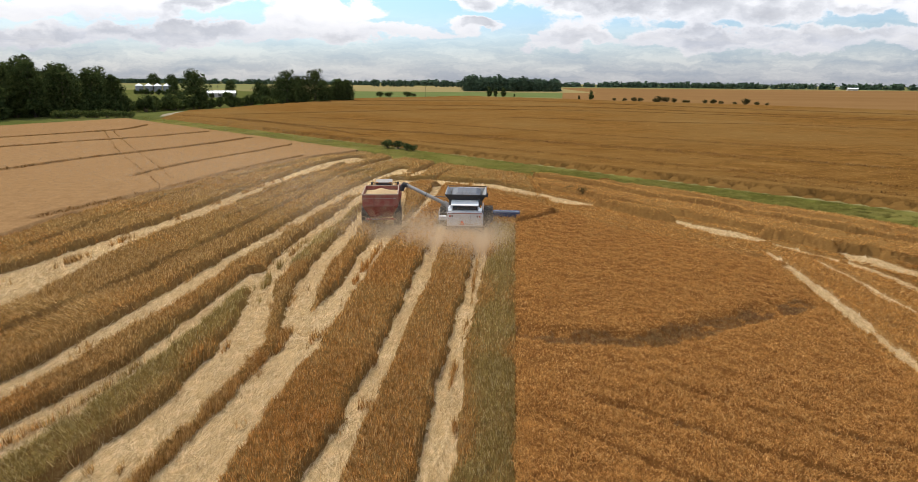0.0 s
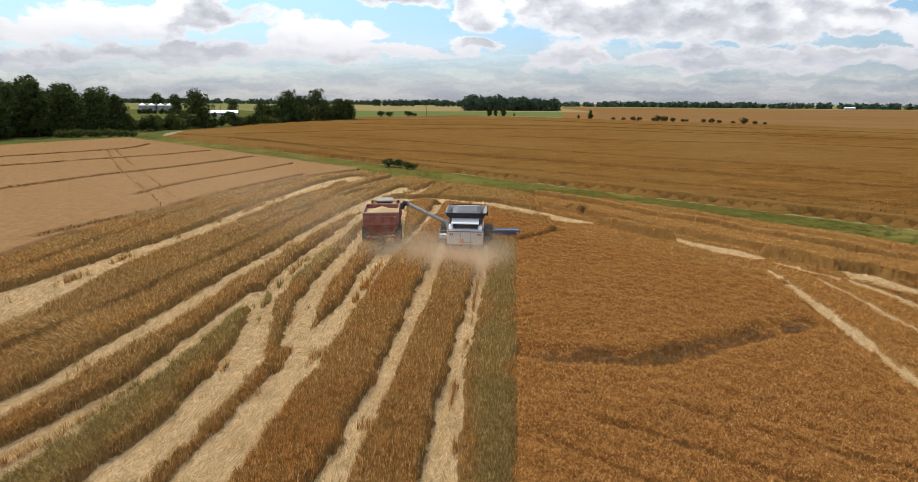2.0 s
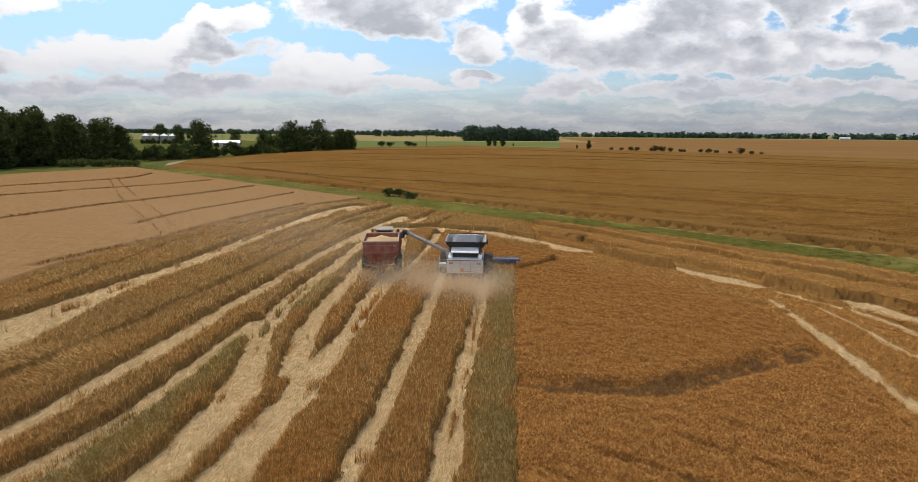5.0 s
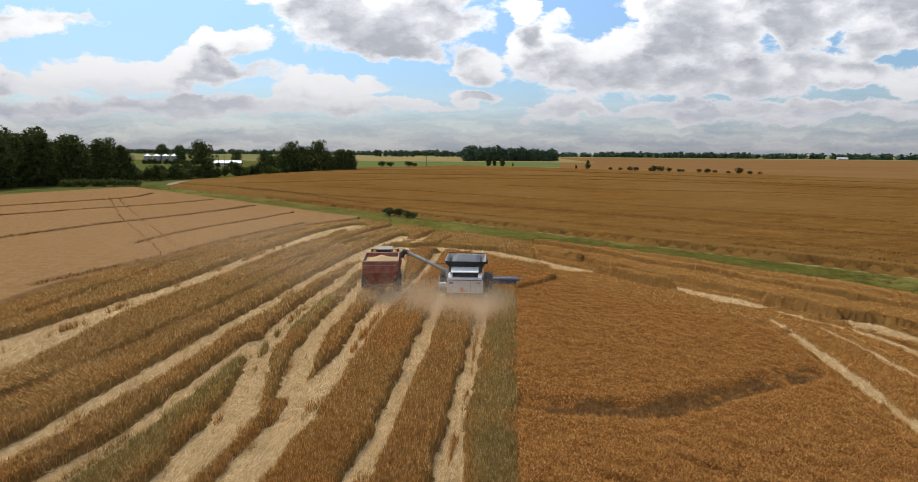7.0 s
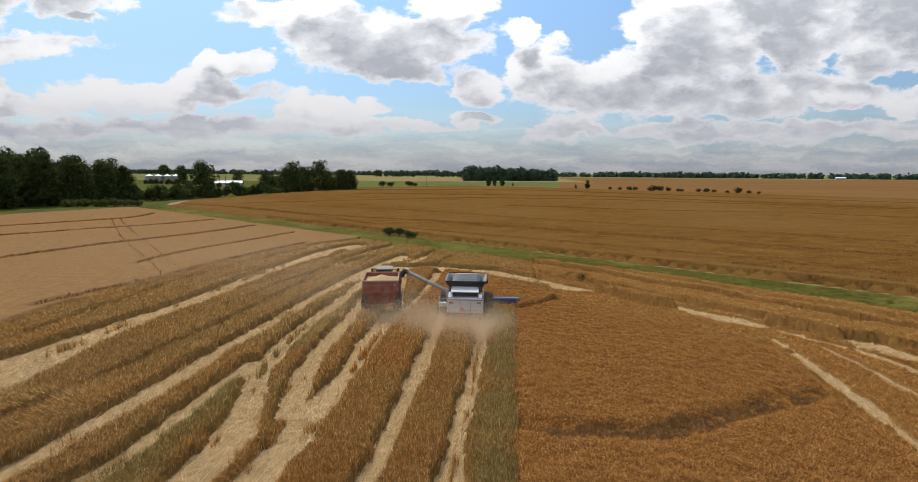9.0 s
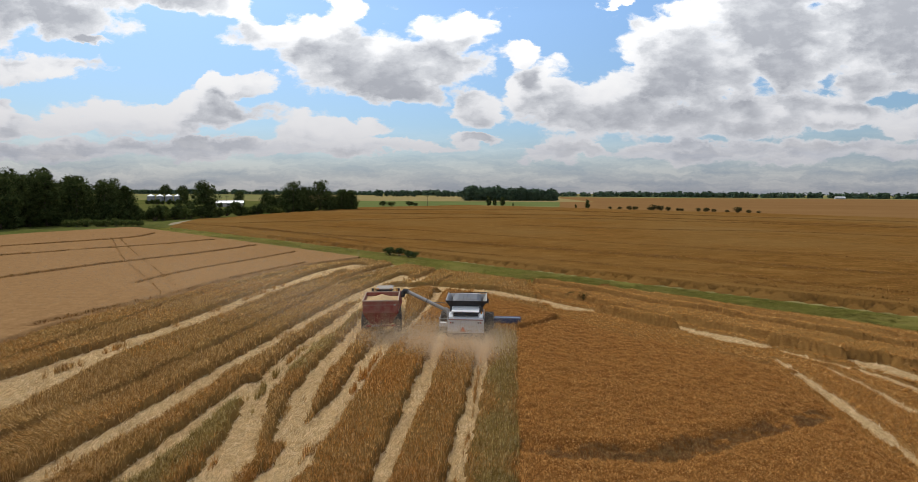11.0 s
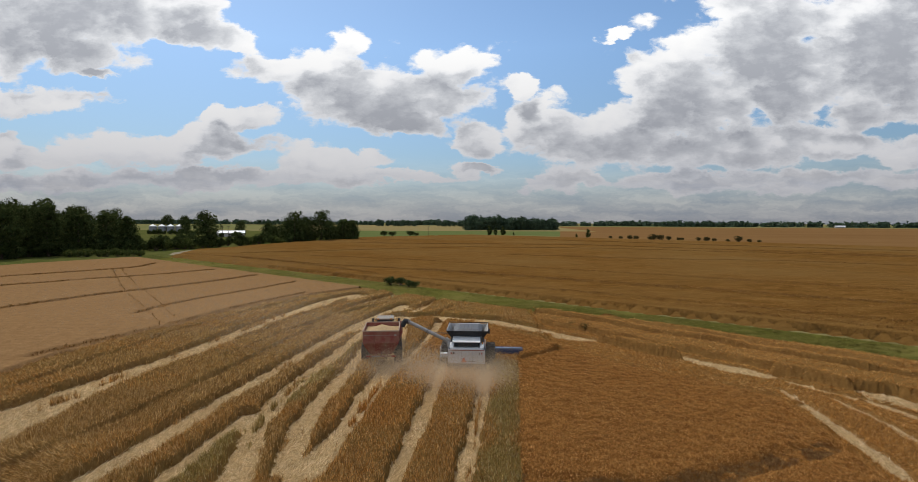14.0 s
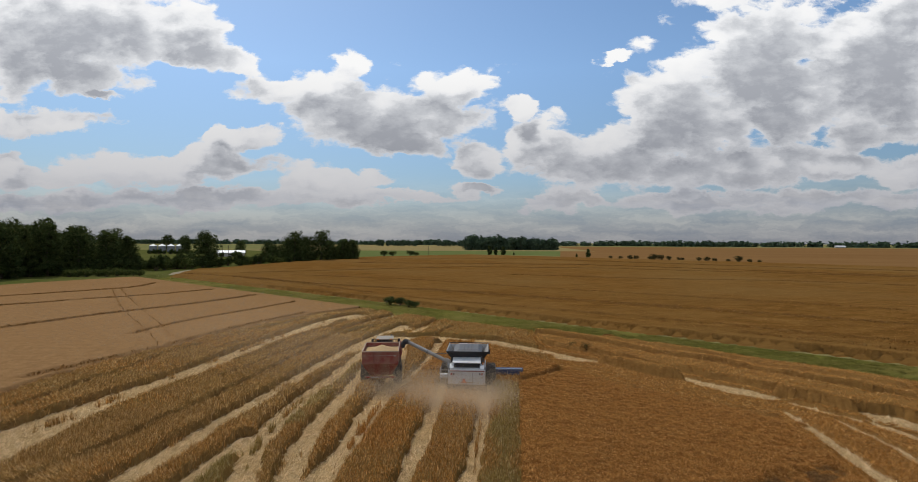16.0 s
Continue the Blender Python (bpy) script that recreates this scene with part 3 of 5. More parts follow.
FAR_POLY = [(-86.0, 163.0), (-95.0, 196.0), (-87.0, 238.0), (-67.0, 350.0), (8.0, 440.0), (84.0, 365.0), (156.0, 292.0), (215.0, 226.0), (330.0, 120.0), (330.0, -180.0),
            (300.0, -180.0)]


def in_far(x, y):
    return (y + 1.8 * (fbm(x, y, 1.2) - 0.5) > bank_north(x)) & inside(x, y, FAR_POLY)


def canopy(name, x0, x1, y0, y1, cell, zone, height, mat, label, category):
    """Closed top and sides of a standing crop, as one height sheet cut to its zone."""
    xs, ys = np.arange(x0, x1 + cell, cell), np.arange(y0, y1 + cell, cell)
    gx, gy = np.meshgrid(xs, ys)
    z = np.where(zone(gx, gy), height(gx, gy), 0.0)
    ids = np.arange(gx.size).reshape(gx.shape)
    q = np.stack([ids[:-1, :-1], ids[:-1, 1:], ids[1:, 1:], ids[1:, :-1]], -1).reshape(-1, 4)
    keep = z.ravel()[q].max(1) > 0.08
    q = q[keep]
    used, inv = np.unique(q, return_inverse=True)
    v = np.stack([gx.ravel(), gy.ravel(), np.where(z.ravel() > 0.02, z.ravel(), -0.02)], 1)[used]
    ob = new(name, mesh_from(name, v, inv.reshape(-1, 4), mat, True))
    return tagged(ob, label, category, kind="stuff")


def blades(x, y, z, tall, wide, lean, bend, lean_az=None):
    """Leaf blades as bent slivers of two triangles each."""
    k = len(x)
    az = rng.random(k) * 2 * math.pi
    la = rng.random(k) * 2 * math.pi if lean_az is None else lean_az + rng.normal(0, 0.5, k)
    dx, dy = np.cos(la) * lean, np.sin(la) * lean
    wx, wy = np.cos(az) * wide / 2, np.sin(az) * wide / 2
    v = np.empty((k, 4, 3))
    v[:, 0] = np.stack([x, y, z], 1)
    mx, my, mz = x + dx * 0.45, y + dy * 0.45, z + tall * 0.6
    v[:, 1] = np.stack([mx - wx, my - wy, mz], 1)
    v[:, 2] = np.stack([mx + wx, my + wy, mz], 1)
    v[:, 3] = np.stack([x + dx, y + dy, z + tall * (1 - bend)], 1)
    i = np.arange(k)[:, None] * 4
    t = np.concatenate([i + [0, 2, 1], i + [1, 2, 3]], 1).reshape(-1, 3)
    return v.reshape(-1, 3), t


def slivers(x, y, z, tall, wide, lean, lean_az):
    """Straight stems, one thin triangle each."""
    k = len(x)
    az = rng.random(k) * 2 * math.pi
    wx, wy = np.cos(az) * wide / 2, np.sin(az) * wide / 2
    v = np.empty((k, 3, 3))
    v[:, 0] = np.stack([x - wx, y - wy, z], 1)
    v[:, 1] = np.stack([x + wx, y + wy, z], 1)
    v[:, 2] = np.stack([x + np.cos(lean_az) * lean, y + np.sin(lean_az) * lean, z + tall], 1)
    return v.reshape(-1, 3), np.arange(k * 3).reshape(-1, 3)


def scatter(y0, y1, per_m2, spread=0.98, extra=5.0, x_lo=-1e9, x_hi=1e9):
    """Random places in a stretch of the plan that widens away from the launch spot."""
    if y1 <= 8:
        spread, extra = 0.0, 17.0
    w1 = spread * y1 + extra
    k = int((y1 - y0) * 2 * w1 * per_m2)
    x, y = rng.uniform(max(-w1, x_lo), min(w1, x_hi), int(k * (min(w1, x_hi) - max(-w1, x_lo)) / (2 * w1))), None
    y = rng.uniform(y0, y1, len(x))
    ok = np.abs(x) < spread * y + extra
    return x[ok], y[ok]


def stuff(name, parts, mat, label, category):
    vs, ts, o = [], [], 0
    for v, t in parts:
        vs.append(v)
        ts.append(t + o)
        o += len(v)
    ob = new(name, mesh_from(name, np.concatenate(vs), np.concatenate(ts), mat))
    return tagged(ob, label, category, kind="stuff")


# ---- ground, banks and crops ----
def sheet(name, pts, z, mat, label, category="ground", kind="structure"):
    me = bpy.data.meshes.new(name)
    me.from_pydata([(x, y, z) for x, y in pts], [], [tuple(range(len(pts)))])
    me.materials.append(mat)
    return tagged(new(name, me), label, category, kind=kind)


sheet("ground", [(-4800, -1500), (4800, -1500), (4800, 4900), (-4800, 4900)], -0.03, EARTH, "flat farmland of dry earth and stubble", "ground")
sheet("straw_mat", [(-33, -30), (60, -30), (60, 18.5), (0, 67.4), (-20, 85.3), (-33, 97)], 0.0, MAT_BODY, "pressed pale straw over harvested ground", "straw")
sheet("grass_bank", [(-92, float(bank_south(-92))), (0, float(bank_south(0))), (120, float(bank_south(120))), (120, bank_north(120)), (-92, bank_north(-92))], 0.01, GRASS_BODY, "mown green grass strip along the field ditch", "grass")
sheet("verge", [(-260, 60), (-136, 60), (-106, 122), (-97, 146), (-86, 150), (-88, 200), (-80, 240), (-60, 372), (-260, 640), (-700, 560), (-700, 60)], 0.02, VERGE_BODY, "rough green verge beside the wood", "grass")
def ribbon(name, pts, wide, z, mat, label, category):
    left, right = [], []
    for k, (x, y) in enumerate(pts):
        (ax, ay), (bx, by) = pts[max(k - 1, 0)], pts[min(k + 1, len(pts) - 1)]
        d = math.hypot(bx - ax, by - ay)
        ox, oy = -(by - ay) / d * wide / 2, (bx - ax) / d * wide / 2
        left.append((x + ox, y + oy))
        right.append((x - ox, y - oy))
    return sheet(name, left + right[::-1], z, mat, label, category)


ribbon("farm_track", [(-91.0, 172.0), (-96.0, 184.0), (-98.5, 198.0), (-90.5, 238.0), (-80.0, 300.0), (-69.5, 356.0), (-40.0, 410.0)], 2.8, 0.045, GRAVEL, "pale gravel farm track along the trees", "track")
sheet("pasture", [(-75, 372), (8, 470), (110, 420), (160, 640), (-130, 620)], 0.05, GREEN_FIELD, "green far pasture", "field")
sheet("pale_field", [(-240, 640), (160, 640), (230, 1500), (-480, 1500)], 0.10, STUBBLE_FIELD, "pale yellow far field", "field")
sheet("tan_field", [(70, 380), (300, 140), (1500, -100), (2600, 900), (240, 1300)], 0.08, TAN_FIELD, "tan ripe field beyond the hedge line", "field")

ripe_top = lambda x, y: 0.70 + 0.16 * (fbm(x, y, 1.1) - 0.5) + 0.12 * (fbm(x, y, 6.0) - 0.5) - dips(x, y, LEVEES)


def headland(x, y):
    """Height of the straw beside the bank: a long row, short rows, and lodged straw between them."""
    jx, jy = x + 0.5 * (fbm(x, y, 1.6) - 0.5), y + 0.5 * (fbm(x + 60, y, 1.6) - 0.5)
    foot = np.interp(jx, [p[0] for p in LONG_FOOT], [p[1] for p in LONG_FOOT])
    gap = np.interp(jx, [p[0] for p in LONG_GAP], [p[1] for p in LONG_GAP])
    h = 0.10 + 0.24 * fbm(x, y, 1.9)
    back = np.maximum(jy - gap, 0.0)
    tall = np.where(jy < gap, 0.78, 1.12 - 0.085 * back + 0.30 * step(3.2, 3.5, back))
    tall = tall * (1 - 0.8 * (1 - step(0.2, 0.45, np.abs(jy - gap))))
    h = h + (tall - h) * step(-0.12, 0.12, jy - foot)
    for high, w, pts in SHORT_ROWS:
        r, _ = band(jx, jy, pts)
        h = np.maximum(h, high * (1 - step(0.5 * w - 0.12, 0.5 * w + 0.10, r)))
    return h


def ridge(x, y):
    """How high the straw stands against its usual height: low in the troughs, in rows on the headland."""
    k = np.ones(np.shape(x))
    jx = x + 0.7 * (fbm(x, y, 2.0) - 0.5)
    for w, pts in TROUGHS:
        r, _ = band(jx, y, pts)
        k = k * (1 - 0.92 * (1 - step(w * 0.5, w * 0.68, r)))
    return np.where(np.asarray(x) > 8.6, headland(x, y) / 0.58, k)


straw_top = lambda x, y: (0.52 + 0.30 * (fbm(x, y, 2.2) - 0.3)) * (1 - open_ground(x, y)) * ridge(x, y)
left_top = lambda x, y: 0.74 + 0.10 * (fbm(x, y, 2.5) - 0.5) - dips(x, y, LEFT_LINES)
drill = lambda x, y: 0.6 * vnoise(0.747 * x - 0.665 * y, (0.665 * x + 0.747 * y) * 9.0, 34.0) + 0.4 * vnoise(0.747 * x - 0.665 * y, (0.665 * x + 0.747 * y) * 5.0, 60.0)
far_top = lambda x, y: 0.70 + 0.18 * (fbm(x, y, 4.0) - 0.5) + 0.50 * (drill(x, y) - 0.5) - dips(x, y, FAR_LINES)
canopy("rice_crop", -4.0, 20.0, -25.0, 57.0, 0.22, in_crop, lambda x, y: ripe_top(x, y) - 0.10, RIPE_SHADED_BODY, "ripe golden-brown rice standing uncut", "rice")
canopy("golden_straw_rows", 8.0, 60.0, -20.0, 62.0, 0.24, lambda x, y: in_straw(x, y) & (x >= 8.1), straw_top, GOLD_SHADED_BODY, "golden brown straw standing in ragged rows", "straw")
canopy("standing_straw", -35.0, 9.0, -20.0, 96.0, 0.20, lambda x, y: in_straw(x, y) & (x < 8.1), lambda x, y: 0.88 * straw_top(x, y), STRAW_SHADED_BODY, "stripped rice straw standing in ragged strips", "straw")
canopy("rice_field", -112.0, -16.0, 10.0, 152.0, 0.42, in_left, left_top, PALE_BODY, "pale ripe rice field crossed by levee lines", "rice")
canopy("far_rice_edge", -45.0, 62.0, 26.0, 128.0, 0.4, lambda x, y: in_far(x, y) & (y < bank_north(x) + 5.0 + 3.0 * fbm(x, y, 6.0)), lambda x, y: far_top(x, y) + 0.04 + 0.16 * (fbm(x, y, 0.9) - 0.5), FAR_BODY, "ragged edge of the wide ripe rice field", "rice")
canopy("far_rice_field", -100.0, 330.0, -180.0, 442.0, 1.3, lambda x, y: in_far(x, y) & ((y > bank_north(x) + 1.8) | (x < -43) | (x > 59)), far_top, FAR_BODY, "wide ripe rice field with faint levees", "rice")


def grow_crop():
    out, dark, lines_out = [], [], []
    for y0, y1, dens, w, tall in ((-16, 8, 30, 0.07, 0.24), (8, 18, 900, 0.018, 0.17), (18, 28, 580, 0.020, 0.15), (28, 40, 340, 0.024, 0.15), (40, 58, 180, 0.035, 0.17)):
        x, y = scatter(y0, y1, dens, x_lo=-4, x_hi=20)
        ok = in_crop(x, y)
        x, y = x[ok], y[ok]
        z = ripe_top(x, y)
        d = dips(x, y, LEVEES)
        k = len(x)
        z = z + 0.20 * (vnoise(x + 3, y, 0.30) - 0.5)
        v = (x, y, z - 0.10, tall * rng.uniform(0.6, 1.25, k), w * rng.uniform(0.7, 1.4, k), rng.uniform(0.05, 0.20, k), rng.uniform(0.1, 0.9, k))
        weed = d > 0.05 + 0.31 * fbm(x, y, 0.8)
        out.append(blades(*[a[~weed] for a in v]))
        v = [a[weed] for a in v]
        v[3] = v[3] * (0.9 + 1.3 * vnoise(v[0] + 20, v[1], 1.2))
        dark.append(blades(*v))
    stuff("rice_heads", out, RIPE, "drooping ripe rice heads and leaves", "rice")
    for lines, zone, dens in ((LEFT_LINES, in_left, 26.0), (FAR_LINES, in_far, 7.0)):
        for w, deep, pts in lines:
            for (ax, ay), (bx, by) in zip(pts, pts[1:]):
                k = int(math.hypot(bx - ax, by - ay) * dens * w * 2 * (0.0 if deep < 0.1 else 0.18 if deep < 0.32 else 1.0))
                s = rng.random(k)
                x, y = ax + (bx - ax) * s + rng.normal(0, w * 0.3, k), ay + (by - ay) * s + rng.normal(0, w * 0.3, k)
                ok = zone(x, y) & (vnoise(x, y, 3.0) > 0.10)
                x, y = x[ok], y[ok]
                k = len(x)
                lines_out.append(blades(x, y, 0.55 + 0.1 * rng.random(k), 0.34 * rng.uniform(0.5, 1.2, k), (0.042 + 0.0008 * y) * rng.uniform(0.7, 1.4, k), rng.uniform(0.05, 0.3, k), rng.uniform(0, 0.5, k)))
    stuff("levee_line_weeds", lines_out, LINE_WEED, "brown weedy growth along the levee lines", "weeds")
    stuff("levee_weeds", dark, RIPE_DARK, "dark weeds along the levee in the rice", "weeds")


def grow_straw():
    out, green, gold, mat = [], [], [], []
    for y0, y1, dens, w, tall in ((-16, 8, 50, 0.06, 0.55), (8, 20, 1450, 0.019, 0.54), (20, 34, 620, 0.028, 0.54), (34, 60, 190, 0.050, 0.52), (60, 96, 38, 0.10, 0.48)):
        x, y = scatter(y0, y1, dens, x_lo=-35, x_hi=60)
        ok = in_straw(x, y)
        x, y = x[ok], y[ok]
        o = open_ground(x, y, True)
        stand = rng.random(len(x)) > o * (1.01 - 0.5 * step(0.90, 0.97, vnoise(x * 2.6 + 11, y, 1.1)))
        sx, sy = x[stand], y[stand]
        k = len(sx)
        h = 0.25 + 0.75 * vnoise(sx, sy, 1.4)
        top = straw_top(sx, sy)
        head = sx > 8.6
        whole = (rng.random(k) < 0.15 + 0.8 * (top < 0.40)) & ~head
        z = np.where(whole, 0.02, top * np.where(head, rng.uniform(0.85, 1.0, k), rng.uniform(0.55, 0.95, k)))
        tuft = 0.82 + 0.36 * vnoise(sx + 9, sy, 0.22)
        tl = tall * (0.72 + 0.45 * h) * rng.uniform(0.62, 1.12, k) * (0.15 + 0.85 * ridge(sx, sy)) * tuft
        lodge = 0.6 * step(0.62, 0.88, vnoise(sx + 70, sy, 4.0)) * (1 - step(-8.0, -6.0, sx) * (sx < 8))
        tl = np.where(whole, tl, np.where(head, 0.15 * rng.uniform(0.6, 1.2, k), tl * 0.46))
        lean = (rng.uniform(0.03, 0.24, k) * np.where((sx > -6.8) & (sx < 8), 0.6, 1.0) + 0.25 * lodge)
        la = np.where(rng.random(k) < np.where((sx > -6.8) & (sx < 8), 0.0, 0.35) + 0.6 * lodge, 6.28 * vnoise(sx - 30, sy, 7.0) + rng.normal(0, 0.4, k), rng.random(k) * 6.283)
        v = (sx, sy, z, tl, w * rng.uniform(0.6, 1.4, k), lean, la)
        lane, _ = near_line(sx, sy, [(-14.0, 6.0), (-12.3, 14.0), (-11.7, 20.0), (-11.0, 28.0), (-9.8, 36.0), (-8.4, 46.0)])
        edge, _ = near_line(sx, sy, [(0.6, 10.0), (1.2, 16.0), (2.2, 26.0), (3.6, 40.0)])
        isg = np.minimum(lane, edge) + 1.6 * (vnoise(sx, sy, 2.0) - 0.5) + rng.normal(0, 0.25, k) < 0.8
        isr = (sx > 8) | (rng.random(k) < 0.5 * step(0.5, 0.8, vnoise(sx, sy + 40, 5.0)) + 0.45 * step(-8.0, -6.0, sx))
        keep = ~head | (rng.random(k) < 0.5)
        for pile, pick in ((green, isg & keep), (gold, isr & ~isg & keep), (out, ~isr & ~isg & keep)):
            pile.append(slivers(*[a[pick] for a in v]))
        fx, fy = x[~stand][::2], y[~stand][::2]
        k = len(fx)
        along = rng.normal(math.pi / 2 - 0.08, 0.65, k) + math.pi * (rng.random(k) < 0.5)
        wob = rng.random(k)
        mat.append(slivers(fx, fy, 0.012 + 0.035 * wob, 0.02 + 0.16 * rng.random(k) ** 3, 1.35 * w * rng.uniform(0.6, 1.5, k), rng.uniform(0.2, 0.7, k), along))
    stuff("straw_stems", out, STRAW, "brown stripped straw stems standing upright", "straw")
    stuff("green_straw_stems", green, GREENSTRAW, "olive green stripped straw stems, partly lodged", "straw")
    stuff("golden_straw_stems", gold, GOLDSTRAW, "golden brown straw stems in leaning rows", "straw")
    stuff("straw_litter", mat, LITTER, "pale flattened straw lying along wheel tracks", "straw")


def grow_fields():
    out = []
    for y0, y1, dens, w, tall in ((14, 50, 30, 0.04, 0.16),):
        x, y = scatter(y0, y1, dens, x_lo=-150, x_hi=-14)
        ok = in_left(x, y) & (dips(x, y, LEFT_LINES) < 0.2)
        x, y = x[ok], y[ok]
        k = len(x)
        out.append(blades(x, y, left_top(x, y) - 0.12, tall * rng.uniform(0.5, 0.9, k), w * rng.uniform(0.7, 1.3, k), rng.uniform(0.25, 0.5, k), rng.uniform(0.3, 0.9, k)))
    stuff("rice_field_heads", out, PALE_RIPE, "ripe heads of the pale rice field", "rice")
    out = []
    for y0, y1, dens, w, tall in ((36, 70, 20, 0.09, 0.42), (70, 110, 8, 0.11, 0.4), (110, 180, 2.6, 0.2, 0.4), (180, 300, 0.5, 0.4, 0.4)):
        x, y = scatter(y0, y1, dens, x_lo=-100, x_hi=300)
        ok = in_far(x, y)
        x, y = x[ok], y[ok]
        k = len(x)
        out.append(blades(x, y, far_top(x, y) - 0.15, tall * rng.uniform(0.4, 0.9, k), w * rng.uniform(0.5, 0.95, k), rng.uniform(0.2, 0.5, k), rng.uniform(0.3, 0.9, k)))
    stuff("far_rice_heads", out, FAR_RIPE, "ripe heads of the wide rice field", "rice")
    out = []
    for y0, y1, dens, w, tall in ((30, 70, 22, 0.07, 0.12), (70, 130, 7, 0.12, 0.15), (130, 175, 2, 0.22, 0.2)):
        x, y = scatter(y0, y1, dens, x_lo=-95, x_hi=70)
        ok = (y > bank_south(x)) & (y < bank_north(x)) & (vnoise(x, y, 2.5) > 0.25)
        x, y = x[ok], y[ok]
        k = len(x)
        out.append(blades(x, y, np.full(k, 0.01), tall * rng.uniform(0.3, 1.3, k), w * rng.uniform(0.7, 1.3, k), rng.uniform(0.5, 1.1, k), rng.uniform(0.2, 0.8, k)))
    stuff("bank_grass_blades", out, GRASS, "short green grass on the ditch bank", "grass")


grow_crop()
grow_straw()
grow_fields()


# ---- trees and shrubs ----
def empty(name, x, y, z=0.0):
    ob = new(name)
    ob.empty_display_size = 0.3
    ob.location = (x, y, z)
    return ob


def link_part(name, me, parent, label=""):
    ob = new(name, me)
    ob.parent = parent
    return tagged(ob, label)


def cone_tube(a, b, ra, rb, sides=7):
    a, b = Vector(a), Vector(b)
    d = (b - a).normalized()
    u = d.orthogonal().normalized()
    w = d.cross(u)
    vs = []
    for p, r in ((a, ra), (b, rb)):
        vs += [tuple(p + (u * math.cos(t) + w * math.sin(t)) * r) for t in (2 * math.pi * k / sides for k in range(sides))]
    return vs, [(k, (k + 1) % sides, sides + (k + 1) % sides, sides + k) for k in range(sides)]


def leaf_cloud(blobs, count, size):
    """Leaf clumps as small tilted triangles over uneven blobs (centre, radii)."""
    vs, per = [], np.array([b[1][0] * b[1][2] for b in blobs])
    for (c, r), share in zip(blobs, per / per.sum()):
        k = max(12, int(count * share))
        d = rng.normal(size=(k, 3))
        d /= np.linalg.norm(d, axis=1)[:, None]
        inner = rng.random((k, 1)) < 0.14                      # deep shade of the crown: larger clumps further in
        p = np.array(c) + d * np.array(r) * np.where(inner, 0.35 + 0.35 * rng.random((k, 1)), 0.70 + 0.30 * rng.random((k, 1)))
        a = np.clip(rng.normal(size=(k, 3, 3)), -1.5, 1.5) * size * np.where(inner, 3.0, rng.uniform(0.6, 1.2, (k, 1)))[:, :, None]
        vs.append((p[:, None, :] + a).reshape(-1, 3))
    v = np.concatenate(vs)
    return v, np.arange(len(v)).reshape(-1, 3)


def tree(name, tall, spread, leaves, leaf_size, mat, trunk_share=0.22, lobes=12, label="broad-leaved tree", slim=1.0):
    root = empty(name, 0, 0)
    tv, tf = [], []

    def limb(a, b, ra, rb):
        v, f = cone_tube(a, b, ra, rb)
        o = len(tv)
        tv.extend(v)
        tf.extend([tuple(i + o for i in q) for q in f])

    r0 = 0.022 * tall
    top = (0.1 * spread * random.uniform(-1, 1), 0.1 * spread * random.uniform(-1, 1), tall * 0.72)
    fork = (top[0] * 0.4, top[1] * 0.4, tall * 0.35)
    limb((0, 0, -0.1), fork, r0, r0 * 0.7)
    limb(fork, top, r0 * 0.7, r0 * 0.2)
    blobs = []
    for k in range(lobes):
        t = 2 * math.pi * (k * 0.382 + random.uniform(-0.06, 0.06))
        h = trunk_share + (0.93 - trunk_share) * ((k + 0.5) / lobes)
        out = math.sin(math.pi * min(1.0, 0.30 + 0.66 * (h - trunk_share) / (1 - trunk_share))) ** 0.8
        rr = spread * 0.5 * out * random.uniform(0.45, 0.75)
        c = (rr * math.cos(t), rr * math.sin(t), tall * h)
        s = spread * random.uniform(0.2, 0.3) * (0.65 + 0.45 * out)
        blobs.append((c, (s, s, s * 0.85 * slim)))
        limb((fork[0], fork[1], min(c[2] * 0.8, tall * 0.6)), c, r0 * 0.3, r0 * 0.08)
    me = bpy.data.meshes.new("trunk")
    me.from_pydata(tv, [], tf)
    me.materials.append(BARK)
    link_part("trunk", me, root, "brown trunk with limbs")
    v, f = leaf_cloud(blobs, leaves, leaf_size)
    link_part("crown", mesh_from("crown", v, f, mat), root, "leafy uneven crown")
    return tagged(root, label, "tree")


def shrub(name, wide, tall, leaves, leaf_size, mat, label):
    root = empty(name, 0, 0)
    blobs = []
    for k in range(7):
        t = random.uniform(0, 6.28)
        r = wide * 0.33 * random.random() ** 0.5
        h = random.uniform(0.35, 0.68) * tall
        blobs.append(((r * math.cos(t), r * math.sin(t), h), (wide * 0.25, wide * 0.25, min(h, tall * 0.35))))
    v, f = leaf_cloud(blobs, leaves, leaf_size)
    tv, tf = [], []
    for c, r in blobs:
        a, b = cone_tube((c[0] * 0.2, c[1] * 0.2, -0.05), c, 0.03 * tall, 0.01 * tall, 5)
        tf.extend([tuple(i + len(tv) for i in q) for q in b])
        tv.extend(a)
    me = bpy.data.meshes.new("stem")
    me.from_pydata(tv, [], tf)
    me.materials.append(BARK)
    link_part("stem", me, root)
    link_part("foliage", mesh_from("foliage", v, f, mat), root)
    return tagged(root, label, "shrub")


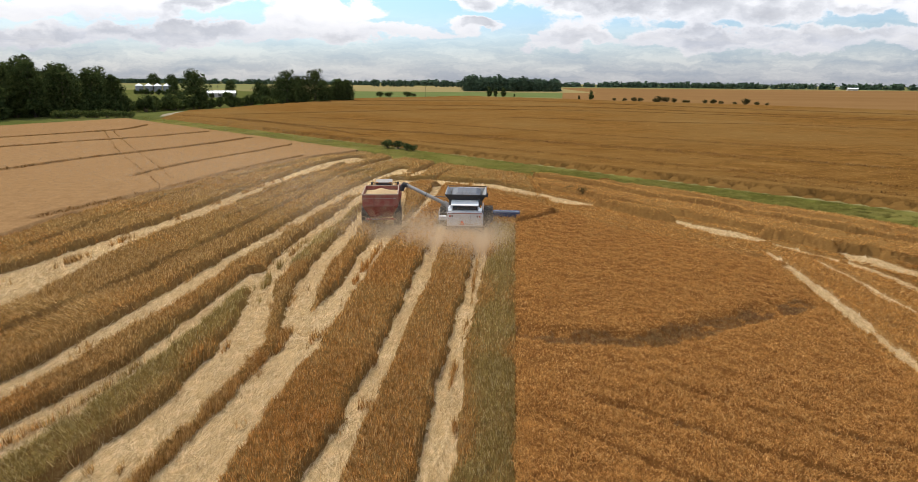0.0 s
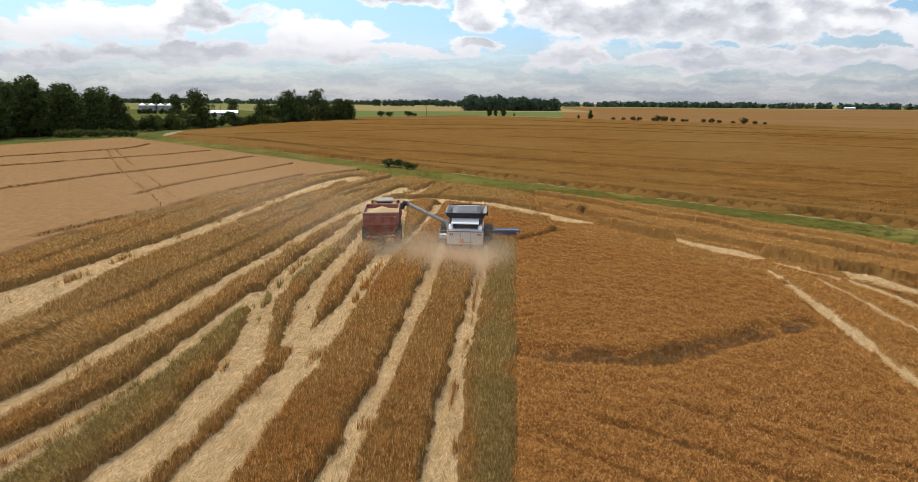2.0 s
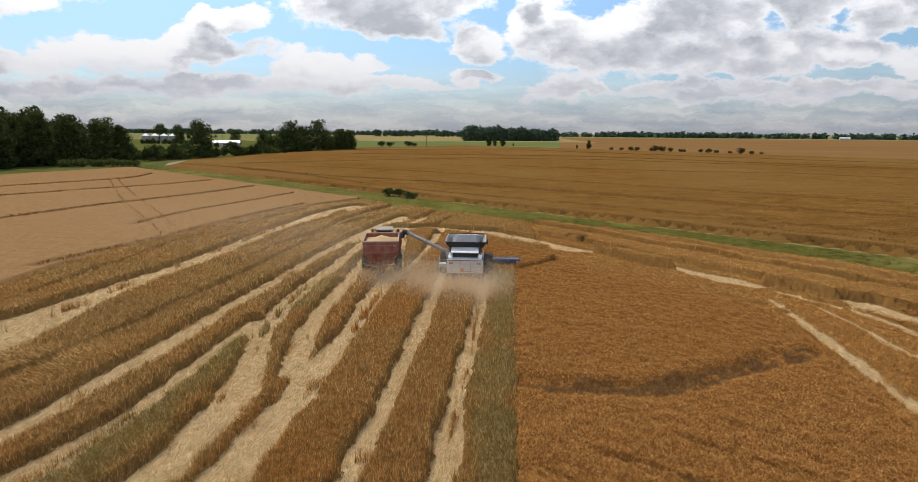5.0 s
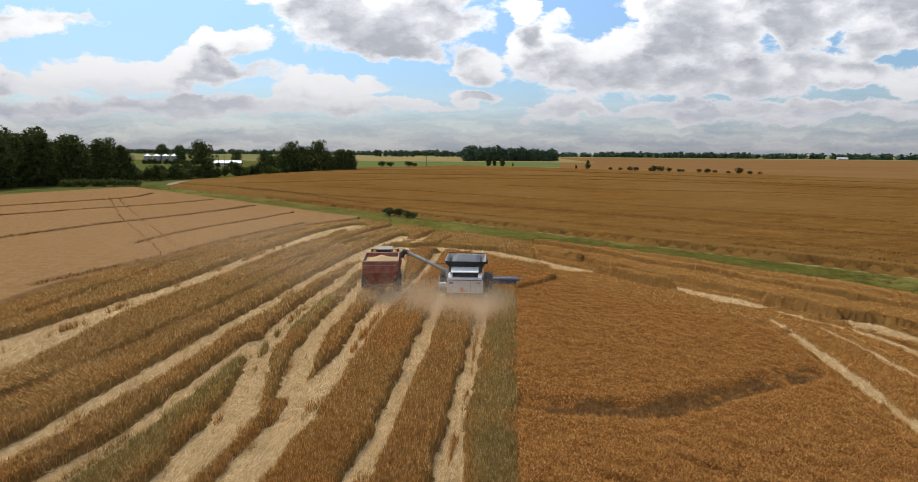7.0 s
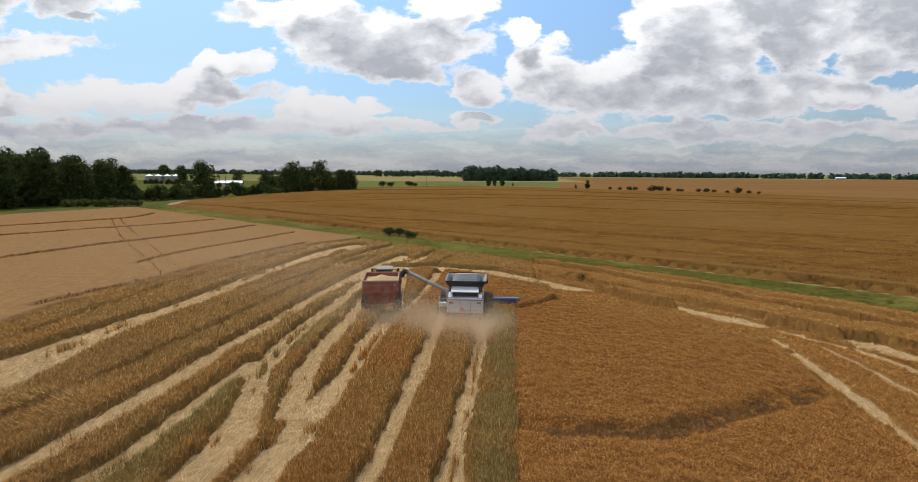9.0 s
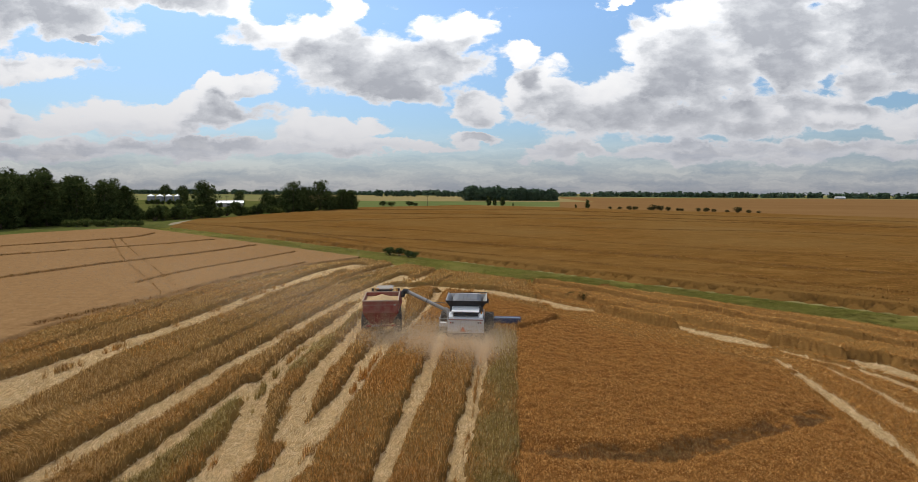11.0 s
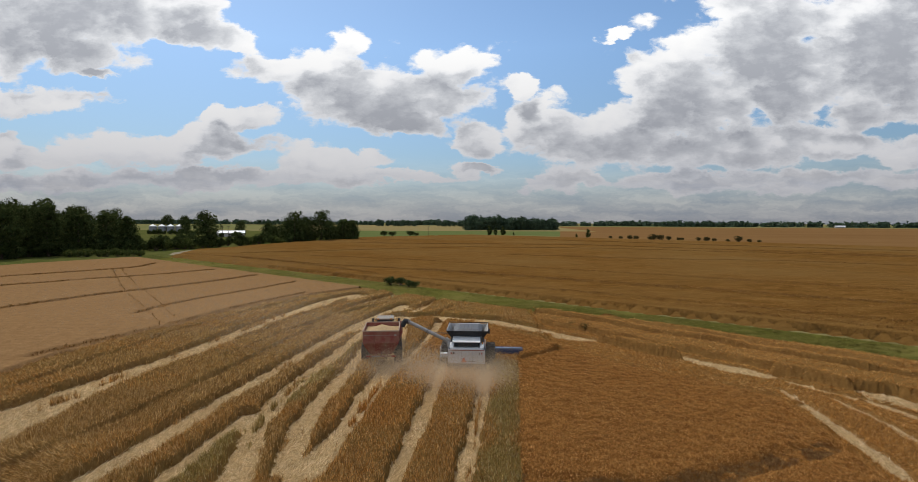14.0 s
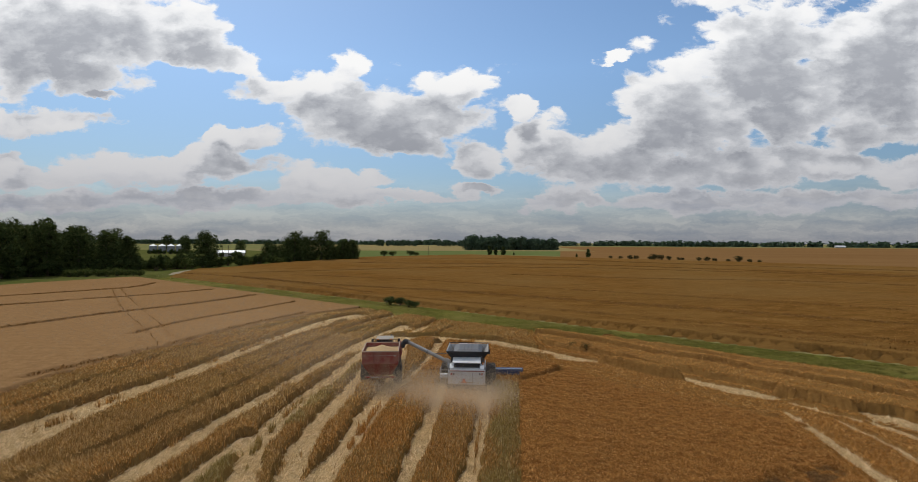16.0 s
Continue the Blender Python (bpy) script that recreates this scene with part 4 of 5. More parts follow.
def place(ob, x, y, turn=0.0, size=1.0, z=0.0, group=""):
    """Move the first of a kind, or set a copy, at a place with its own turn and size."""
    m = pose(x, y, z, 0, 0, turn)
    c = copy_thing(ob, m) if ob.get("used") else ob
    c.matrix_basis = m @ Matrix.Diagonal((size, size, size, 1))
    ob["used"] = 1
    if group:
        tagged(c, group=group)
    return c


def plant():
    oaks = [tree("tree", 15.0, s, 8000, 0.165, LEAF, 0.05, 22, "tall dark green broad-leaved tree in the wood") for s in (9.0, 10.5, 8.0, 11.0)]
    wood = [(-150, 118, 1.05), (-140, 130, 1.12), (-146, 142, 1.1), (-132, 141, 1.05), (-138, 152, 1.15), (-130, 158, 1.0), (-127, 150, 0.98), (-124, 163, 1.05), (-131, 170, 1.12),
            (-121, 172, 0.98), (-127, 180, 1.0), (-118, 181, 0.9), (-122, 190, 0.95), (-115, 188, 0.8), (-137, 165, 1.1), (-142, 178, 1.0), (-133, 185, 0.95), (-150, 158, 1.1),
            (-158, 140, 1.1), (-166, 128, 1.1), (-160, 168, 1.0), (-172, 150, 1.05), (-145, 196, 0.9), (-158, 108, 1.05), (-168, 100, 1.1), (-131, 135, 0.8), (-124, 201, 0.75)]
    for x, y, s in wood:
        place(random.choice(oaks), x, y, random.uniform(0, 360), s * 1.06, group="trees of the wood")
    under = shrub("shrub", 7.0, 5.5, 2600, 0.15, LEAF, "dark undergrowth shrub at the wood edge")
    for k in range(16):
        place(under, -139 + 1.75 * k + random.uniform(-1, 1), 134 + 3.6 * k + random.uniform(-1.5, 1.5), random.uniform(0, 360), random.uniform(0.7, 1.15), group="wood edge shrubs")
    farm = tree("tree", 14.6, 11.5, 6500, 0.19, LEAF, 0.10, 16, "large round dark green farmyard tree")
    for x, y, s in ((-104, 223, 1.0), (-312, 578, 1.15), (-292, 575, 1.1), (-238, 470, 0.8), (-222, 470, 0.7), (-160, 395, 0.75)):
        place(farm, x, y, random.uniform(0, 360), s, group="farmyard trees")
    clump = [tree("tree", 14.5, s, 6000, 0.20, LEAF, 0.03, 18, "dense dark green tree by the field track") for s in (11.0, 13.0)]
    for x, y, s in ((-100, 282, 0.72), (-95, 276, 0.62), (-91, 290, 0.85), (-87, 284, 1.1), (-84, 296, 0.95), (-82, 288, 0.6), (-77, 300, 1.16), (-75, 312, 0.75), (-72, 305, 0.6), (-70, 318, 0.7),
                    (-67, 312, 0.85), (-65, 324, 0.62), (-88, 302, 0.8), (-63, 318, 0.82), (-98, 296, 0.6)):
        place(random.choice(clump), x, y, random.uniform(0, 360), s, group="trees by the field track")
    low = shrub("shrub", 6.0, 5.0, 2200, 0.15, LEAF, "dark green hedge shrub by the track")
    for x, y, s in ((-110, 196, 1.2), (-111, 203, 1.1), (-108, 207, 1.25), (-110, 213, 1.0), (-106, 213, 1.35), (-103, 217, 0.95), (-104, 224, 1.1), (-100, 226, 0.8), (-101, 236, 0.9),
                    (-97, 240, 1.25), (-96, 252, 0.8), (-94, 258, 0.7), (-91, 262, 0.9), (-115, 194, 1.2), (-86, 274, 0.8), (-81, 280, 0.7), (-92, 248, 1.1)):
        place(low, x, y, random.uniform(0, 360), s, group="hedge shrubs")
    for x, y, s in ((-162, 356, 0.75), (-155, 352, 0.7), (-148, 356, 0.85), (-150, 330, 1.0)):
        place(low, x, y, random.uniform(0, 360), s, group="farmyard shrubs")
    for k in range(11):
        place(low, -243 + 4.4 * k, 424 - 0.6 * k + random.uniform(-1.5, 1.5), random.uniform(0, 360), random.uniform(0.65, 0.95), group="farmyard shrubs")
    reed = shrub("shrub", 4.8, 3.0, 1300, 0.12, SHRUB_LEAF, "dense olive green shrub on the ditch edge")
    for k in range(10):
        place(reed, -115.0 + 1.95 * k + random.uniform(-0.6, 0.6), 160.0 + 0.6 * k + random.uniform(-1, 1), random.uniform(0, 360), random.uniform(0.65, 0.95), group="ditch shrubs")
    for k in range(16):
        f = k / 15
        place(reed, -113 + 24 * f + random.uniform(-2, 2), 190 + 76 * f + random.uniform(-3, 3), random.uniform(0, 360), random.uniform(0.9, 1.7), group="track side shrubs")
    bush = shrub("shrub", 3.0, 1.45, 1300, 0.055, LEAF, "dark green bush on the grass bank")
    for x, y, s in ((-12.0, 94.0, 1.1), (-10.3, 93.2, 1.05), (-8.6, 91.0, 0.9), (-7.4, 90.3, 0.75)):
        place(bush, x, y, random.uniform(0, 360), s, group="bank bushes")
    weed = shrub("shrub", 1.7, 1.25, 900, 0.04, BROWN_LEAF, "tall brownish weeds at the foot of the bank")
    for x, y, s in ((11.4, 54.9, 0.8), (12.5, 53.6, 0.95), (13.5, 52.9, 0.7)):
        place(weed, x, y, random.uniform(0, 360), s, group="bank weeds")
    hedge = shrub("shrub", 5.0, 3.4, 500, 0.2, BROWN_LEAF, "brownish wild shrub on the field boundary")
    for px, s in ((102, .55), (106, .6), (111, .8), (114, .75), (121, .7), (124, 1.1), (127, 1.0), (130, .8), (134, .6), (137, .55), (143, .7), (146, .8), (150, .6), (155, .5), (160, 1.05), (163, .6), (166, .5)):
        place(hedge, px, 384 - 0.98 * (px - 84) + random.uniform(-3, 3), random.uniform(0, 360), s, group="boundary shrubs")
    for x, y, s in ((-57, 405, 1.9), (-50, 405, 1.7), (-38, 412, 1.9), (-34, 414, 1.3)):
        place(bush, x, y, random.uniform(0, 360), s * 1.6, group="pasture bushes")
    small = tree("tree", 6.0, 3.4, 900, 0.2, LEAF, 0.1, 9, "small lone tree in the field")
    for x, y, s in ((91, 386, 1.0), (84, 392, 0.45), (24, 440, 1.25), (35, 440, 1.2), (29, 446, 1.0), (44, 446, 0.4)):
        place(small, x, y, random.uniform(0, 360), s, group="lone trees")
    grove = [tree("tree", 15.0, s, 700, 0.55, HAZY_LEAF, 0.06, 10, "dark tree of the far grove") for s in (11.0, 13.0)]
    for k in range(46):
        x = 10 + 122 * ((k * 0.618) % 1.0)
        y = 690 + 40 * random.random() + 0.25 * (x - 10)
        place(random.choice(grove), x, y, random.uniform(0, 360), (1.25 - 0.0022 * x) * random.uniform(0.85, 1.1), group="grove trees")
    row = tree("tree", 14.0, 9.0, 350, 0.8, HAZY_LEAF, 0.12, 8, "tree of a far roadside row")
    for k in range(44):
        x = -175 + 9.0 * k + random.uniform(-3, 3)
        if -60 < x < 8 or x > 120 or x < -90:
            place(row, x, 1180 + random.uniform(-20, 20), random.uniform(0, 360), random.uniform(0.55, 1.0), group="roadside row")
    for x, y in ((-24, 408), (-141, 330), (-148, 338)):
        pole = empty("power_pole", x, y)
        me = bpy.data.meshes.new("post")
        v, f = cone_tube((0, 0, -0.1), (0, 0, 8.0), 0.16, 0.11, 8)
        me.from_pydata(v, [], f)
        me.materials.append(BARK)
        link_part("post", me, pole)
        me = bpy.data.meshes.new("crossarm")
        v, f = cone_tube((-1.1, 0.2, 7.5), (1.1, 0.2, 7.5), 0.07, 0.07, 6)
        me.from_pydata(v, [], f)
        me.materials.append(BARK)
        link_part("crossarm", me, pole)
        tagged(pole, "weathered wooden power pole by the farm", "pole", "power poles")
    # woods along the horizon, with distance haze in their leaf colour
    blobs = []
    for k in range(900):
        x = -1900 + 4.4 * k + random.uniform(-3, 3)
        y = (1650 if x < 100 else 1650 - 0.28 * (x - 100)) + random.uniform(-60, 60)
        h = 6.0 + 8.0 * float(fbm(x, 0.0, 160.0)) + random.uniform(-1.5, 2.5)
        blobs.append(((x, y, h * 0.45), (6.0, 6.0, h * 0.55)))
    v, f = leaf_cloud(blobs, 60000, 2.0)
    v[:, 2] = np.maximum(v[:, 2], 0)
    tagged(new("far_woods", mesh_from("far_woods", v, f, HAZY_LEAF)), "dark tree line along the flat horizon", "woods", kind="stuff")


plant()


# ---- machines ----
SILVER = paint("silver_panel", (0.56, 0.57, 0.58), 0.42, 0.25, dirt_amount=0.30)
WHITE = paint("white_panel", (0.80, 0.80, 0.78), 0.4, 0.0, dirt_amount=0.18)
BLACK = paint("black_panel", (0.018, 0.019, 0.023), 0.8, 0.0, dirt_amount=0.10)
DARKSTEEL = paint("dark_steel", (0.05, 0.053, 0.06), 0.45, 0.3, dirt_amount=0.22)
GALV = paint("galvanised_steel", (0.40, 0.39, 0.37), 0.5, 0.4, dirt_amount=0.5)
BLUE = paint("blue_paint", (0.010, 0.026, 0.085), 0.85, 0.0, dirt_amount=0.30)
PALEBLUE = paint("worn_blue_steel", (0.32, 0.42, 0.56), 0.35, 0.3, dirt_amount=0.25)
RED = paint("red_paint", (0.22, 0.026, 0.018), 0.5, 0.0, dirt_amount=0.55)
RUBBER = paint("tyre_rubber", (0.022, 0.022, 0.024), 0.85, 0.0, dirt_amount=0.45, scale=3.0)
RIM = paint("rim_paint", (0.52, 0.52, 0.50), 0.45, 0.2, dirt_amount=0.45)
CREAM = paint("cream_roof", (0.30, 0.27, 0.23), 0.85, 0.0, dirt_amount=0.25)
LAMP = paint("red_lens", (0.35, 0.02, 0.015), 0.2, 0.0, dirt_amount=0.15)
AMBER = paint("amber_lens", (0.62, 0.22, 0.02), 0.2, 0.0, dirt_amount=0.1)
ORANGE = paint("slow_sign_orange", (0.80, 0.16, 0.05), 0.5, 0.0, dirt_amount=0.2)
SIGNRED = paint("slow_sign_red", (0.42, 0.03, 0.03), 0.4, 0.0, dirt_amount=0.2)
GRAIN = surface("heaped_grain", [(0.0, (0.34, 0.225, 0.11)), (0.5, (0.46, 0.32, 0.17)), (1.0, (0.56, 0.41, 0.235))], 9.0, bump=0.02, fine=5)


def glass_material():
    m, n = material("tinted_glass")
    finish(n, principled(n, (0.03, 0.04, 0.045, 1), 0.06, 0, Specular_IOR_Level=0.6))
    return m


GLASS = glass_material()


def part(name, bm, mat, parent, label=""):
    me = bpy.data.meshes.new(name)
    bm.to_mesh(me)
    bm.free()
    me.materials.append(mat)
    ob = new(name, me)
    ob.parent = parent
    return tagged(ob, label)


def rings(loops, caps=True, bm=None):
    """Skin a row of closed loops with equal point counts."""
    bm = bm or bmesh.new()
    rows_ = [[bm.verts.new(p) for p in l] for l in loops]
    for a, b in zip(rows_, rows_[1:]):
        for k in range(len(a)):
            bm.faces.new((a[k], a[(k + 1) % len(a)], b[(k + 1) % len(b)], b[k]))
    if caps:
        bm.faces.new(rows_[0][::-1])
        bm.faces.new(rows_[-1])
    bmesh.ops.recalc_face_normals(bm, faces=bm.faces)
    return bm


def soften(bm, r, segs=2):
    if r:
        es = [e for e in bm.edges if len(e.link_faces) == 2 and e.calc_face_angle(0) > 0.5]
        bmesh.ops.bevel(bm, geom=es, offset=r, segments=segs, affect="EDGES", profile=0.5)
    return bm


def block(x0, x1, y0, y1, z0, z1, r=0.03, top=None, bm=None):
    """A bevelled block; top=(x0, x1, y0, y1) gives its upper face another outline."""
    a, b, c, d = top or (x0, x1, y0, y1)
    tmp = rings([[(x0, y0, z0), (x1, y0, z0), (x1, y1, z0), (x0, y1, z0)], [(a, c, z1), (b, c, z1), (b, d, z1), (a, d, z1)]])
    soften(tmp, r)
    if bm is None:
        return tmp
    me = bpy.data.meshes.new("tmp")
    tmp.to_mesh(me)
    tmp.free()
    bm.from_mesh(me)
    bpy.data.meshes.remove(me)
    return bm


def tube(pts, r, sides=12, bm=None, caps=True):
    """A round tube along a course of points; r may change from point to point."""
    pts = [Vector(p) for p in pts]
    rs = r if isinstance(r, (list, tuple)) else [r] * len(pts)
    loops = []
    u = None
    for k, p in enumerate(pts):
        d = (pts[min(k + 1, len(pts) - 1)] - pts[max(k - 1, 0)]).normalized()
        u = d.orthogonal().normalized() if u is None else (u - d * u.dot(d)).normalized()
        w = d.cross(u)
        loops.append([p + (u * math.cos(t) + w * math.sin(t)) * rs[k] for t in (2 * math.pi * i / sides for i in range(sides))])
    return rings(loops, caps, bm)


def lathe_x(profile, cx, cy, cz, sides=28, bm=None):
    """Turn a profile of (x, radius) about an axle along x."""
    return rings([[(cx + x, cy + r * math.cos(t), cz + r * math.sin(t)) for t in (2 * math.pi * i / sides for i in range(sides))] for x, r in profile], True, bm)


def wheel(parent, x, y, r, w, rim_mat=None, lugs=20, name="wheel"):
    hub = new(name)
    hub.parent = parent
    hub.location = (x, y, r)
    ri = r * 0.56
    bm = lathe_x([(-w * .42, ri), (-w * .5, ri * 1.12), (-w * .5, r * .82), (-w * .40, r * .95), (w * .40, r * .95), (w * .5, r * .82), (w * .5, ri * 1.12), (w * .42, ri)], 0, 0, 0, 32)
    for k in range(lugs * 2):
        side = 1 if k % 2 else -1
        t = math.pi * k / lugs
        lug = rings([[(side * 0.02 * w, -0.045, 0), (side * .46 * w, -0.045 + 0.22 * r, 0), (side * .46 * w, 0.045 + 0.22 * r, 0), (side * 0.02 * w, 0.045, 0)],
                     [(side * 0.02 * w, -0.03, .055), (side * .46 * w, -0.03 + 0.22 * r, .03), (side * .46 * w, 0.03 + 0.22 * r, .03), (side * 0.02 * w, 0.03, .055)]])
        bmesh.ops.transform(lug, matrix=Matrix.Rotation(t, 4, "X") @ Matrix.Translation((0, 0, r * .945)), verts=lug.verts)
        me = bpy.data.meshes.new("tmp")
        lug.to_mesh(me)
        lug.free()
        bm.from_mesh(me)
        bpy.data.meshes.remove(me)
    part("tyre", bm, RUBBER, hub, "black lugged rubber tyre with field dust")
    bm = lathe_x([(-w * .40, ri * 1.02), (-w * .40, ri * .9), (-w * .12, ri * .75), (-w * .12, ri * .3), (-w * .3, ri * .26), (w * .3, ri * .26), (w * .12, ri * .3), (w * .12, ri * .75), (w * .40, ri * .9), (w * .40, ri * 1.02)], 0, 0, 0, 24)
    part("rim", bm, rim_mat or RIM, hub, "dusty steel rim")
    return hub


def triangle_sign(parent, x, y, z, s):
    """Slow-vehicle emblem: an orange triangle with a dark red border."""
    def tri(k, y0, y1, m):
        pts = [(-s * k, 0), (s * k, 0), (s * .12 * k, s * 1.6 * k), (-s * .12 * k, s * 1.6 * k)]
        lift = s * (1 - k) * 0.55
        return part("border" if m is SIGNRED else "face", rings([[(x + a, yy, z + b + lift) for a, b in pts] for yy in (y0, y1)]), m, parent)
    tri(1.0, y, y - 0.015, SIGNRED)
    tri(0.66, y - 0.016, y - 0.024, ORANGE)


def combine():
    root = empty("combine_harvester", 0, 0)
    p = lambda name, bm, mat, label="": part(name, bm, mat, root, label)
    # separator body and its side shields
    p("body", block(-1.42, 1.42, 0.02, 5.1, 1.12, 2.30, 0.06, (-1.36, 1.36, 0.1, 5.0)), SILVER, "silver painted sheet-metal body")
    for sx in (-1, 1):
        for k in range(3):
            x0, x1 = sorted((sx * 1.425, sx * 1.50))
            p("side_shield", block(x0, x1, 0.25 + 1.45 * k, 1.62 + 1.45 * k, 1.05, 2.12, 0.03), SILVER if k else DARKSTEEL)
    rear = p("rear_panel", block(-1.48, 1.48, -0.06, 0.015, 1.08, 2.22, 0.03), SILVER, "dusty silver rear panel")
    part("access_door", block(-0.38, 0.46, -0.085, -0.063, 1.24, 2.02, 0.015), SILVER, rear)
    for sx in (-0.38, 0.46):
        part("seam", block(sx - 0.012, sx + 0.012, -0.094, -0.087, 1.22, 2.04, 0.0), DARKSTEEL, rear)
    part("top_rail", block(-1.40, 1.40, -0.10, -0.063, 2.13, 2.20, 0.01), RED, rear, "thin red reflective strip")
    for sx in (-1.22, -1.04, 1.04, 1.22):
        part("tail_lamp", block(sx - 0.06, sx + 0.06, -0.10, -0.063, 1.84, 2.00, 0.015), LAMP if abs(sx) > 1.1 else BLACK, rear)
    sign = new("slow_sign")
    sign.parent = rear
    triangle_sign(sign, -0.22, -0.10, 1.20, 0.23)
    part("handle", block(0.10, 0.66, -0.12, -0.087, 1.25, 1.29, 0.01), DARKSTEEL, rear)
    # chopper and spreader under the tail
    p("straw_chopper", block(-1.15, 1.15, -0.12, 0.9, 0.72, 1.08, 0.04, (-1.25, 1.25, 0.0, 0.9)), DARKSTEEL)
    for sx in (-0.6, 0.6):
        p("spreader_disc", lathe_vertical(sx, 0.2, 0.62, 0.42, 0.08), BLACK)
    # engine deck: white hood over a dark cooling screen
    p("engine_screen", block(-1.02, 0.98, 0.55, 1.35, 2.31, 2.74, 0.03), BLACK)
    for k in range(5):
        p("screen_slat", block(-0.98, 0.94, 0.515, 0.545, 2.36 + 0.07 * k, 2.385 + 0.07 * k, 0.004), DARKSTEEL)
    p("engine_hood", rings([[(-1.18, y, z) for y, z in ((0.30, 2.70), (0.30, 2.77), (1.45, 2.98), (1.45, 2.76))], [(1.10, y, z) for y, z in ((0.30, 2.70), (0.30, 2.77), (1.45, 2.98), (1.45, 2.76))]]), WHITE, "white engine hood")
    for sx in (-1, 1):
        x0, x1 = sorted((sx * 1.06, sx * 1.40))
        p("fender", block(x0, x1, 0.10, 1.35, 2.305, 2.52, 0.05, (x0, x1, 0.35, 1.35)), WHITE)
    p("exhaust", tube([(1.15, 1.0, 2.5), (1.15, 1.0, 3.0), (1.15, 0.85, 3.1)], 0.07), DARKSTEEL)
    p("beacon", tube([(1.28, 0.6, 2.52), (1.28, 0.6, 2.72)], 0.05, 10), AMBER)
    # grain tank with flared dark extensions
    p("grain_tank", block(-1.38, 1.38, 1.5, 4.25, 2.31, 2.95, 0.04, (-1.40, 1.40, 1.42, 4.30)), DARKSTEEL, "dark steel grain tank")
    lo = [(-1.40, 1.42), (1.40, 1.42), (1.40, 4.3), (-1.40, 4.3)]
    hi = [(-1.72, 1.02), (1.72, 1.02), (1.72, 4.62), (-1.72, 4.62)]
    for k in range(4):
        a, b, c, d = lo[k], lo[(k + 1) % 4], hi[(k + 1) % 4], hi[k]
        ztop = 3.46 if k % 2 == 0 else 3.56
        t = 0.03
        cx, cy = 0.0, 2.85
        inn = lambda q: (q[0] + (cx - q[0]) * t, q[1] + (cy - q[1]) * t)
        p("tank_extension", rings([[(*a, 2.93), (*b, 2.93), (*inn(b), 2.94), (*inn(a), 2.94)], [(*d, ztop), (*c, ztop), (*inn(c), ztop), (*inn(d), ztop)]]), BLACK if k == 0 else GALV, "black flared tank panel" if k == 0 else "grey flared tank panel")
    p("tank_rim", tube([(-1.72, 1.02, 3.48), (1.72, 1.02, 3.48), (1.72, 4.62, 3.56), (-1.72, 4.62, 3.56), (-1.72, 1.02, 3.48)], 0.03, 8), BLACK)
    # tented cover inside the rim
    p("tank_cover", rings([[(-1.15, 1.25, 3.30), (1.15, 1.25, 3.30), (1.25, 4.4, 3.35), (-1.25, 4.4, 3.35)], [(-0.75, 2.2, 3.46), (0.85, 2.2, 3.46), (0.85, 4.0, 3.56), (-0.75, 4.0, 3.56)]]), DARKSTEEL, "dark folding tank cover")
    for sx in (-0.45, 0.0, 0.45):
        p("cover_rib", tube([(sx, 1.25, 3.32), (sx * 0.7, 2.2, 3.48), (sx * 0.7, 4.0, 3.58)], 0.02, 8), DARKSTEEL)
    p("grain", rings([[(-1.1, 1.5, 3.10), (1.1, 1.5, 3.10), (1.1, 4.3, 3.10), (-1.1, 4.3, 3.10)], [(-0.2, 2.6, 3.24), (0.2, 2.6, 3.24), (0.2, 3.2, 3.24), (-0.2, 3.2, 3.24)]]), GRAIN, "heaped tan grain")
    # cab
    p("cab", block(-0.95, 0.95, 4.45, 6.0, 1.75, 3.01, 0.08, (-0.9, 0.9, 4.7, 6.15)), GLASS, "dark tinted cab glass")
    p("cab_roof", block(-1.05, 1.05, 4.68, 6.3, 3.02, 3.18, 0.07), SILVER)
    for sx in (-1, 1):
        m = p("mirror_arm", tube([(sx * 1.0, 6.05, 2.95), (sx * 1.75, 6.2, 2.95), (sx * 1.75, 6.2, 2.6)], 0.025, 8), BLACK)
        part("mirror", block(sx * 1.75 - 0.13, sx * 1.75 + 0.13, 6.16, 6.24, 2.25, 2.65, 0.03), BLACK, m)
        part("lamp", block(sx * 1.75 - 0.10, sx * 1.75 + 0.10, 6.10, 6.2, 2.98, 3.16, 0.03), AMBER if sx > 0 else BLACK, m)
    # unloading auger swung out over the cart
    p("auger_elbow", tube([(-1.42, 2.2, 1.6), (-1.52, 2.3, 2.05), (-1.62, 2.45, 2.30), (-1.9, 2.55, 2.45)], 0.23, 14), GALV)
    p("unloading_auger", tube([(-1.75, 2.5, 2.36), (-5.2, 3.05, 3.85)], 0.155, 18), GALV, "long galvanised unloading auger tube")
    for f in (0.05, 0.5, 0.97):
        a, b = Vector((-1.75, 2.5, 2.36)), Vector((-5.2, 3.05, 3.85))
        c = a.lerp(b, f)
        d = (b - a).normalized() * 0.03
        p("auger_band", tube([c - d, c + d], 0.175, 18), DARKSTEEL)
    p("spout", tube([(-5.15, 3.04, 3.83), (-5.45, 3.1, 3.88), (-5.62, 3.12, 3.62), (-5.66, 3.13, 3.35)], [0.21, 0.23, 0.22, 0.17], 14), BLACK, "black rubber auger spout")
